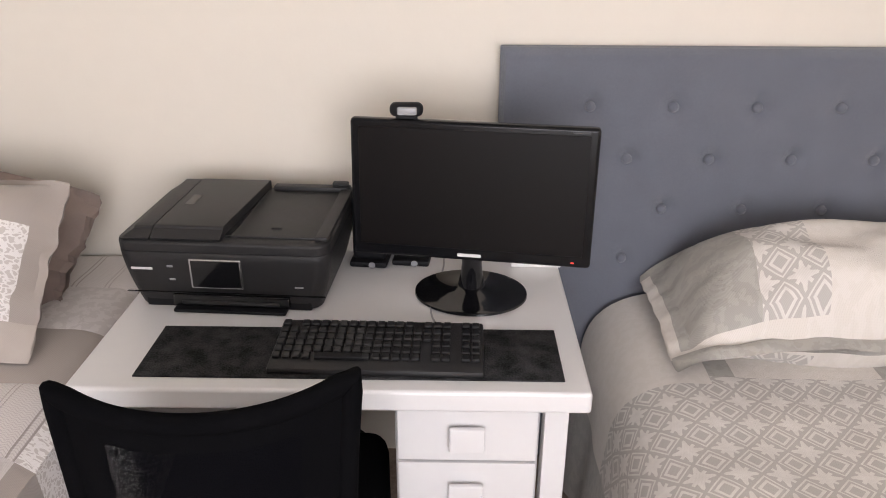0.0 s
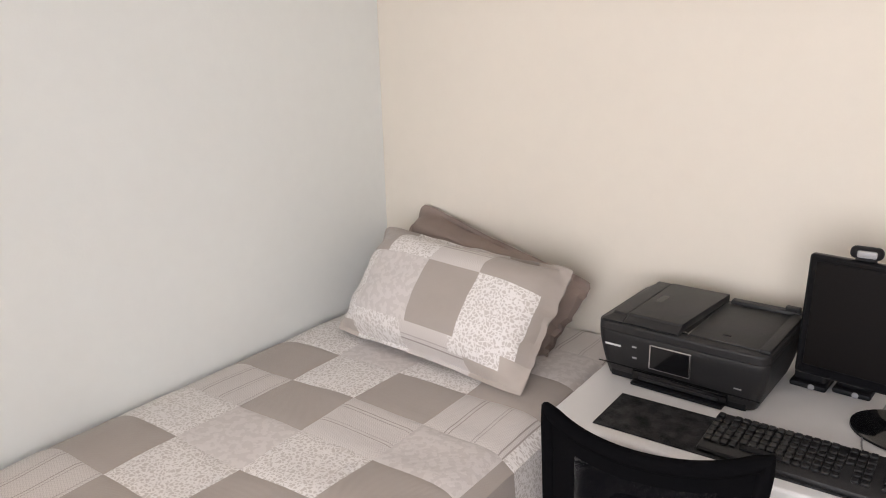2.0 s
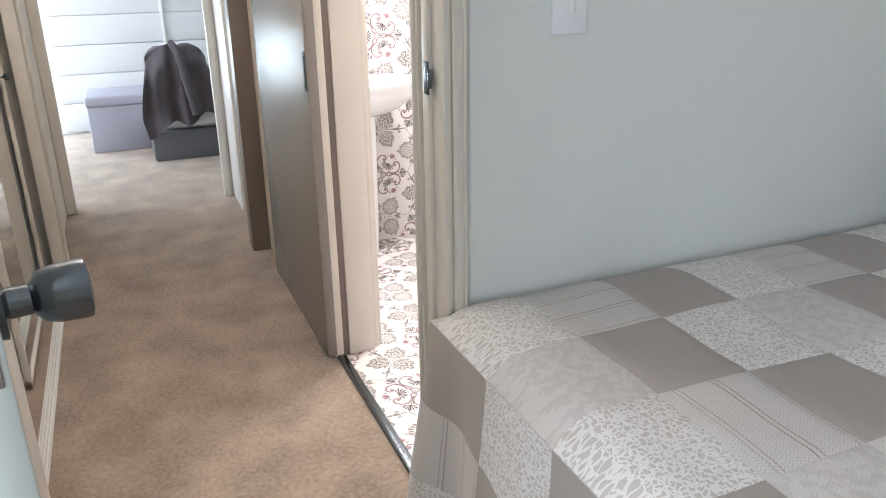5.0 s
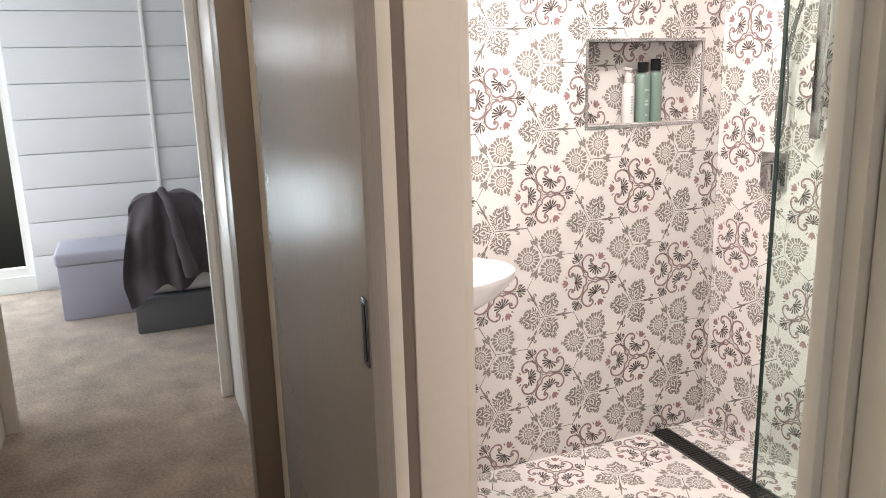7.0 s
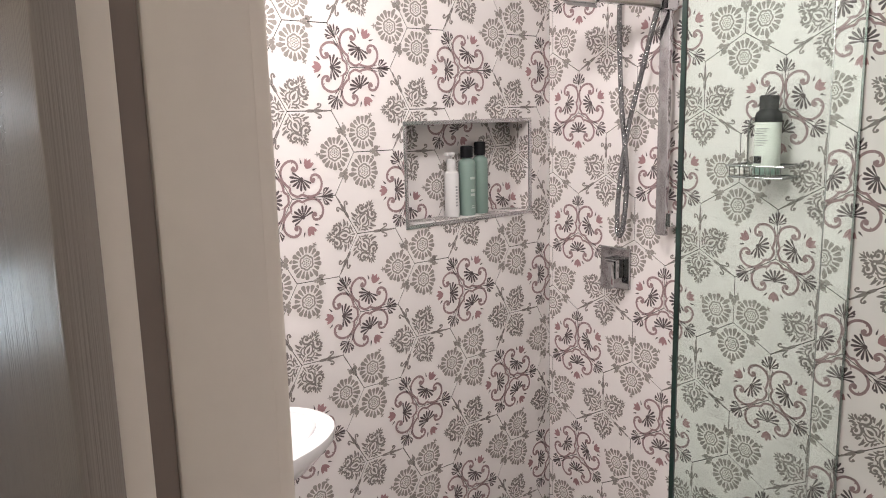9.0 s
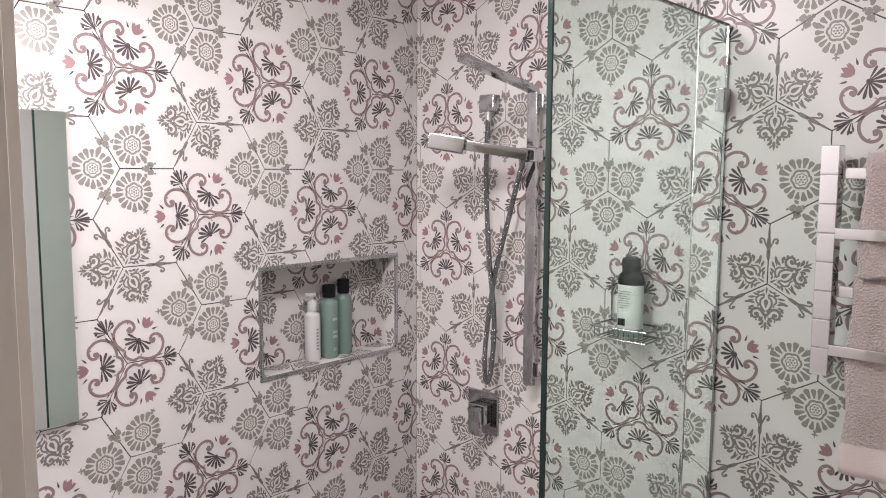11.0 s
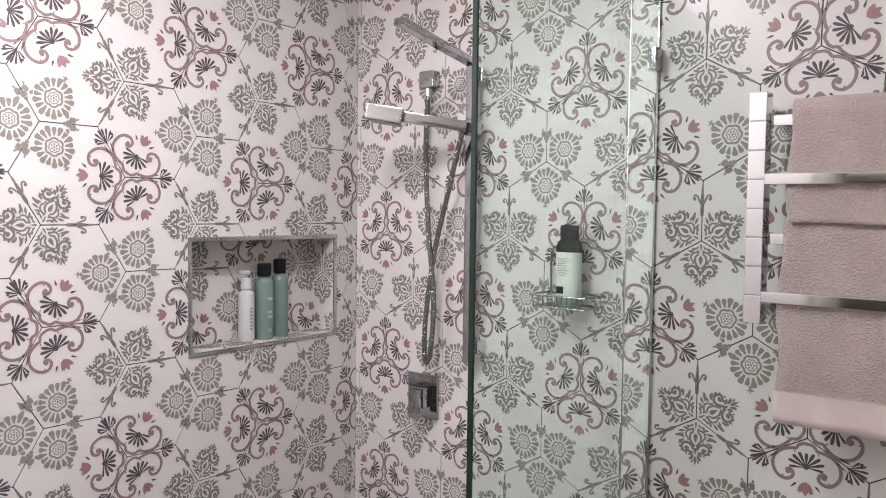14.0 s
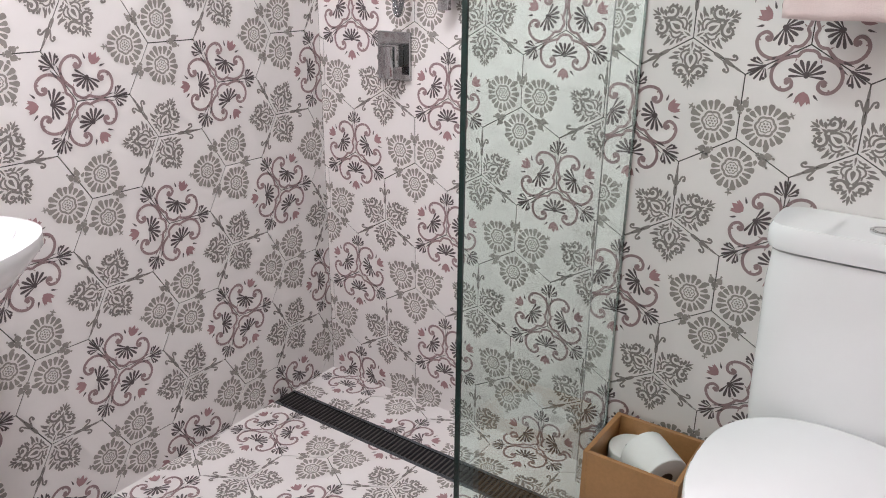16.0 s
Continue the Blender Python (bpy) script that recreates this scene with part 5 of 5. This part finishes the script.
# floor drain
t = thing("floor_drain", -2.74, 2.125, 0.0, "long dark slotted shower drain in the floor", "drain")
bm = bmesh.new()
add_box(bm, -0.525, 0.525, -0.047, -0.036, -0.004, 0.006, 0.001)
add_box(bm, -0.525, 0.525, 0.036, 0.047, -0.004, 0.006, 0.001)
part("frame", bm, M_pewter, t)
part("channel", box(-0.525, 0.525, -0.036, 0.036, -0.003, -0.001), M_blackg, t)
s_me = None
for k in range(70):
    o = part("slat", box(-0.0035, 0.0035, -0.034, 0.034, 0, 0.0045), M_black, t) if s_me is None else new("slat", s_me)
    s_me = o.data
    o.parent, o.location = t, (-0.518 + k * 0.015, 0, 0.0005)

# ---- patterned hexagon tiles ----
PITCH = 0.232
SIDE = PITCH / math.sqrt(3)


def petal(x, y, ang, length, width, n=6, tip=0.55):
    """A leaf shape from (x, y) towards ang degrees."""
    c, s = math.cos(radians(ang)), math.sin(radians(ang))
    side = [(length * f, width / 2 * math.sin(math.pi * f ** tip)) for f in [k / n for k in range(n + 1)]]
    ring = side + [(a, -b) for a, b in side[-2:0:-1]]
    return [(x + a * c - b * s, y + a * s + b * c) for a, b in ring]


def disc(x, y, r, n=7):
    return [(x + r * math.cos(2 * math.pi * k / n), y + r * math.sin(2 * math.pi * k / n)) for k in range(n)]


def band(pts, w0, w1=None, k=4):
    """A ribbon of quads along a smooth line."""
    line = smooth_line([(a, b, 0) for a, b in pts], k)
    w1 = w0 if w1 is None else w1
    edge = []
    for i, p in enumerate(line):
        t = (line[min(i + 1, len(line) - 1)] - line[max(i - 1, 0)]).normalized()
        w = w0 + (w1 - w0) * i / (len(line) - 1)
        edge.append(((p.x - t.y * w / 2, p.y + t.x * w / 2), (p.x + t.y * w / 2, p.y - t.x * w / 2)))
    return [[a[0], a[1], b[1], b[0]] for a, b in zip(edge, edge[1:])]


def mirrored(shapes):
    return shapes + [(m, [(-x, y) for x, y in poly][::-1]) for m, poly in shapes]


def blunt(x, y, ang, length, width):
    """A petal with a narrow foot and a broad, slightly notched end."""
    c, s = math.cos(radians(ang)), math.sin(radians(ang))
    half = [(0.0, 0.16), (0.35, 0.30), (0.70, 0.50), (0.90, 0.46), (1.0, 0.22)]
    ring = [(length * f, width * w) for f, w in half] + [(length * f, -width * w) for f, w in half[::-1]]
    return [(x + a * c - b * s, y + a * s + b * c) for a, b in ring]


def arc(cx, cy, r, a0, a1, w0, w1=None, n=6):
    """A ribbon along a circle's arc, from a0 to a1 degrees."""
    return band([(cx + r * math.cos(radians(a0 + (a1 - a0) * k / n)), cy + r * math.sin(radians(a0 + (a1 - a0) * k / n))) for k in range(n + 1)], w0, w1, 1)


def along(r, o):
    """A point r along the joint and o off it, towards the tile's middle."""
    return (0.8660 * r - 0.5 * o, 0.5 * r + 0.8660 * o)


def lobe_scroll():
    """Scroll, fan and tulip: y runs from the corner towards the tile's middle, in tile sides."""
    half = [(2, q) for q in band([(0.0, 0.085), (0.06, 0.088), (0.115, 0.12), (0.155, 0.175), (0.24, 0.19), (0.36, 0.235), (0.455, 0.325), (0.49, 0.45), (0.46, 0.575), (0.375, 0.665), (0.27, 0.68), (0.19, 0.625), (0.195, 0.545), (0.25, 0.515), (0.285, 0.55)], 0.048, 0.056, 3)]
    half.append((2, disc(0.258, 0.562, 0.042, 8)))
    half.append((2, petal(0.325, 0.625, 60, 0.05, 0.03, 4)))
    half.append((2, petal(0.165, 0.205, 75, 0.06, 0.022, 4)))
    for a, ln, w in ((64, 0.225, 0.052), (40, 0.235, 0.052), (18, 0.25, 0.050), (-4, 0.225, 0.040)):
        c, s = math.cos(radians(a)), math.sin(radians(a))
        half.append((1, blunt(0.022 * c, 0.455 - 0.03 * s, -a, ln, w)))
    half += [(3, petal(0.018, 0.73, 52, 0.165, 0.085)), (1, petal(0.135, 0.715, 46, 0.125, 0.034)), (3, petal(0.06, 0.745, 82, 0.13, 0.07))]
    shapes = mirrored(half)
    shapes += [(1, blunt(0.0, 0.425, -90, 0.195, 0.052)), (3, petal(0.0, 0.68, 90, 0.23, 0.15, 6, 0.6)), (1, disc(0.0, 0.455, 0.036, 8))]
    # fans at both ends of the joints
    g = [(1, petal(*along(0.50, 0.045), 30 + 7, 0.19, 0.036)), (1, petal(*along(0.66, 0.006), 30 + 2, 0.16, 0.030))]
    for a, ln, r0, w in ((6, 0.205, 0.745, 0.038), (26, 0.215, 0.725, 0.038), (48, 0.20, 0.71, 0.036), (70, 0.145, 0.70, 0.034)):
        g.append((1, blunt(*along(r0, 0.012 + a * 0.0004), 30 + a, ln, w)))
    g.append((1, disc(*along(0.785, 0.165), 0.026, 6)))
    return shapes + mirrored(g)


def lobe_flower():
    """A dense rosette: broad petals with thin gaps round a scalloped ring and a beaded heart."""
    shapes = []
    cy, n = 0.475, 18
    for k in range(n):
        a = 360 / n * (k + 0.5) - 90
        c, s = math.cos(radians(a)), math.sin(radians(a))
        tip = 0.350 - 0.024 * (k % 2) + 0.045 * max(0.0, abs(s) - 0.6)
        root = 0.192 + 0.010 * math.cos(radians(3 * (a - 90)))
        shapes.append((4, blunt(c * root, cy + s * root, a, tip - root, 0.082 if k % 2 else 0.096)))

    def outline(r, bumps, depth, m):
        return [((r + depth * abs(math.sin(bumps * math.pi * k / m))) * math.cos(2 * math.pi * k / m + math.pi / 2), cy + (r + depth * abs(math.sin(bumps * math.pi * k / m))) * math.sin(2 * math.pi * k / m + math.pi / 2)) for k in range(m + 1)]
    shapes += [(4, q) for q in band(outline(0.132, 6, 0.022, 30), 0.036, 0.036, 1)]
    shapes += [(4, q) for q in band(outline(0.082, 8, 0.014, 32), 0.017, 0.017, 1)]
    for r, m, rr in ((0.048, 6, 0.017), (0.0, 1, 0.020)):
        for k in range(m):
            shapes.append((4, disc(r * math.cos(2 * math.pi * k / m), cy + r * math.sin(2 * math.pi * k / m), rr, 6)))
    half = [(4, petal(0.008, 0.885, 8, 0.055, 0.032, 4)), (4, petal(0.006, 0.815, 55, 0.05, 0.024, 4))]
    for x, y, a, ln, w in ((0.355, 0.255, 4, 0.14, 0.075), (0.40, 0.30, 52, 0.13, 0.085), (0.345, 0.30, 96, 0.10, 0.065), (0.465, 0.285, 72, 0.13, 0.060), (0.33, 0.235, -38, 0.07, 0.045), (0.425, 0.235, -10, 0.10, 0.045)):
        half.append((4, petal(x, y, a, ln, w, 5)))
    half.append((4, disc(0.515, 0.40, 0.022, 6)))
    return shapes + mirrored(half) + [(4, petal(0.0, 0.80, 90, 0.15, 0.034, 5, 0.8))]


def lobe_leaf():
    """A damask palmette: scrolled fronds with toothed outer edges that narrow to a point."""
    half = [(5, q) for q in band([(0.030, 0.225), (0.085, 0.27), (0.092, 0.36), (0.055, 0.43), (0.012, 0.475)], 0.032, 0.040, 3)]
    # the large pair of curled leaves and their toothed backs
    half += [(5, q) for q in band([(0.020, 0.535), (0.075, 0.455), (0.145, 0.425), (0.215, 0.455), (0.235, 0.525), (0.195, 0.580), (0.135, 0.570), (0.125, 0.520), (0.160, 0.505)], 0.046, 0.040, 3)]
    half.append((5, disc(0.163, 0.523, 0.030, 7)))
    half += [(5, q) for q in band([(0.022, 0.20), (0.085, 0.195), (0.150, 0.235), (0.165, 0.300), (0.130, 0.345), (0.125, 0.395)], 0.034, 0.026, 3)]
    for x, y, a, ln, w in (
            (0.105, 0.200, -14, 0.120, 0.040), (0.160, 0.230, 8, 0.150, 0.044), (0.185, 0.275, 22, 0.190, 0.050), (0.180, 0.318, 2, 0.180, 0.044), (0.165, 0.345, -10, 0.120, 0.034),
            (0.190, 0.372, 36, 0.115, 0.042), (0.180, 0.400, 10, 0.120, 0.036), (0.225, 0.435, 18, 0.075, 0.044), (0.235, 0.485, 40, 0.065, 0.044), (0.220, 0.545, 62, 0.055, 0.040),
            (0.150, 0.595, 88, 0.050, 0.034), (0.030, 0.555, 46, 0.120, 0.060), (0.028, 0.600, 66, 0.130, 0.056), (0.075, 0.560, 20, 0.060, 0.036),
            (0.026, 0.650, 36, 0.105, 0.044), (0.022, 0.700, 52, 0.080, 0.034), (0.030, 0.090, 44, 0.085, 0.036), (0.060, 0.135, 8, 0.110, 0.040), (0.030, 0.150, 50, 0.060, 0.030),
            (0.115, 0.150, 50, 0.075, 0.034)):
        half.append((5, petal(x, y, a, ln, w, 4, 1.25)))
    # the stem along the joint, its bud and the curl either side
    half += [(5, petal(*along(0.40, 0.010), 30 + 3, 0.26, 0.034)), (5, petal(*along(0.60, 0.008), 30 + 2, 0.22, 0.046)), (5, petal(*along(0.79, 0.006), 30 + 1, 0.16, 0.026))]
    half += [(5, q) for q in band([along(0.60, 0.018), along(0.675, 0.055), along(0.745, 0.085), along(0.755, 0.130), along(0.705, 0.145)], 0.030, 0.034, 3)]
    half.append((5, disc(*along(0.695, 0.128), 0.030, 7)))
    return mirrored(half) + [(5, petal(0.0, 0.255, 90, 0.165, 0.074)), (5, petal(0.0, 0.50, 90, 0.12, 0.052)), (5, petal(0.0, 0.64, 90, 0.17, 0.052)), (5, petal(0, 0.05, 90, 0.14, 0.034))]


LOBES = [lobe_leaf(), lobe_scroll(), lobe_flower()]


def tile_shapes(kind):
    """The tile's outline and print, about its centre, in metres. kind: the motif of the upper corner."""
    r = SIDE - 0.0016
    shapes = [(0, [(r * math.cos(radians(90 + 60 * k)), r * math.sin(radians(90 + 60 * k))) for k in range(6)])]
    for k, a in enumerate((90, 210, 330)):
        c, s = math.cos(radians(a)), math.sin(radians(a))
        for m, poly in LOBES[(kind + k) % 3]:
            shapes.append((m, [(SIDE * (c - y * c + x * s), SIDE * (s - y * s - x * c)) for x, y in poly]))
    return shapes


def clip(poly, axis, limit, keep_less):
    out = []
    for i, p in enumerate(poly):
        q = poly[(i + 1) % len(poly)]
        a, b = (p[axis] <= limit) == keep_less or p[axis] == limit, (q[axis] <= limit) == keep_less or q[axis] == limit
        if a:
            out.append(p)
        if a != b:
            f = (limit - p[axis]) / (q[axis] - p[axis])
            out.append((p[0] + (q[0] - p[0]) * f, p[1] + (q[1] - p[1]) * f))
    return out


def clip_rect(poly, r):
    for axis, limit, less in ((0, r[0], False), (0, r[1], True), (1, r[2], False), (1, r[3], True)):
        if len(poly) < 3:
            return []
        poly = clip(poly, axis, limit, less)
    return poly if len(poly) > 2 else []


TILE_MATS = [M_tile, M_inkd, M_inkm, M_inkp, M_inkg, M_inkl]
INK = 0.0003


def tile_mesh(shapes, to3):
    """Prism for the body and flush print; to3(a, b, h) places a point h metres above the face."""
    verts, faces, mats = [], [], []
    for m, poly in shapes:
        base = len(verts)
        n = len(poly)
        if m == 0:
            verts += [to3(a, b, 0) for a, b in poly] + [to3(a, b, -0.002) for a, b in poly]
            faces.append(list(range(base, base + n)))
            mats.append(0)
            for k in range(n):
                faces.append([base + k, base + n + k, base + n + (k + 1) % n, base + (k + 1) % n])
                mats.append(0)
        else:
            h = INK + (len(faces) * 7 % 37) * 0.00002
            verts += [to3(a, b, h) for a, b in poly]
            faces.append(list(range(base, base + n)))
            mats.append(m)
    me = bpy.data.meshes.new("tile")
    me.from_pydata(verts, [], faces)
    for mm_ in TILE_MATS:
        me.materials.append(mm_)
    me.polygons.foreach_set("material_index", mats)
    me.update()
    return me


WHOLE = [tile_shapes(k) for k in range(3)]
WHOLE_ME = [tile_mesh(WHOLE[k], lambda a, b, h: (a, b, h)) for k in range(3)]


def tile_area(parent, frame_m, p0, q0, rects, turn=0):
    """Tiles in the plane of frame_m (its z is the face's normal) wherever the rectangles (u0, u1, v0, v1) are; a leaf motif lies at (p0, q0). turn: degrees of the pattern."""
    u0, u1 = min(r[0] for r in rects), max(r[1] for r in rects)
    v0, v1 = min(r[2] for r in rects), max(r[3] for r in rects)
    ct, st = math.cos(radians(turn)), math.sin(radians(turn))
    for i in range(-26, 27):
        for j in range(-26, 27):
            p, q = PITCH * (i + j / 2), PITCH * math.sqrt(3) / 2 * j - SIDE
            cu, cv = p0 + p * ct - q * st, q0 + p * st + q * ct
            if not (u0 - SIDE < cu < u1 + SIDE and v0 - SIDE < cv < v1 + SIDE):
                continue
            kind = (i + 2 * j) % 3
            body = [(cu + a * ct - b * st, cv + a * st + b * ct) for a, b in WHOLE[kind][0][1]]
            inside = any(all(r[0] <= a <= r[1] and r[2] <= b <= r[3] for a, b in body) for r in rects)
            if inside:
                ob = new("tile", WHOLE_ME[kind])
                ob.matrix_basis = frame_m @ pose(cu, cv, 0, 0, 0, turn)
            else:
                shapes = []
                for m, poly in WHOLE[kind]:
                    moved = [(cu + a * ct - b * st, cv + a * st + b * ct) for a, b in poly]
                    for r in rects:
                        c = clip_rect(moved, r)
                        if c:
                            shapes.append((m, [(a - cu, b - cv) for a, b in c]))
                if not shapes:
                    continue
                ob = new("tile", tile_mesh(shapes, lambda a, b, h: (a, b, h)))
                ob.matrix_basis = frame_m @ pose(cu, cv, 0)
            ob.parent = parent


def plane(origin, right, up):
    r, u = Vector(right), Vector(up)
    n = r.cross(u)
    return Matrix(((r.x, u.x, n.x, origin[0]), (r.y, u.y, n.y, origin[1]), (r.z, u.z, n.z, origin[2]), (0, 0, 0, 1)))


OB = bpy.data.objects
HT = H - 0.002
# west wall: u runs north, v up
tile_area(OB["wall_bath_west"], plane((XW, 0, 0), (0, 1, 0), (0, 0, 1)), 1.571, 1.977,
          [(0.71, NY0, 0, HT), (NY1, YS, 0, HT), (NY0, NY1, 0, NZ0), (NY0, NY1, NZ1, HT)], -90)
tile_area(OB["wall_bath_west"], plane((XW - 0.09, 0, 0), (0, 1, 0), (0, 0, 1)), 1.80, 1.50, [(NY0, NY1, NZ0, NZ1)], -90)
tile_area(OB["wall_bath_west"], plane((XW - 0.09, 0, NZ0 + 0.001), (1, 0, 0), (0, 1, 0)), 0.02, 1.90, [(0.001, 0.088, NY0, NY1)])
tile_area(OB["wall_bath_west"], plane((XW, NY1 - 0.001, 0), (1, 0, 0), (0, 0, 1)), -0.05, 1.47, [(-0.089, -0.002, NZ0 + 0.002, NZ1)])
# north walls: u runs east, v up, and the face looks south
tile_area(OB["wall_bath_north"], plane((0, YS, 0), (1, 0, 0), (0, 0, 1)), -2.674, 2.008, [(XW + 0.001, XR - 0.001, 0, HT)])
tile_area(OB["wall_bath_north"], plane((0, YT, 0), (1, 0, 0), (0, 0, 1)), -2.101, 2.014, [(XR - 0.003, -1.223, 0, HT)])
# floor: the fall towards the drain is not seen
tile_area(OB["floor_bath"], plane((0, 0, 0.004), (1, 0, 0), (0, 1, 0)), -2.685, 1.957,
          [(XW, -1.223, 0.595, 2.078), (XW, -1.223, 2.172, YS), (-2.215, -1.223, 2.078, 2.172)])
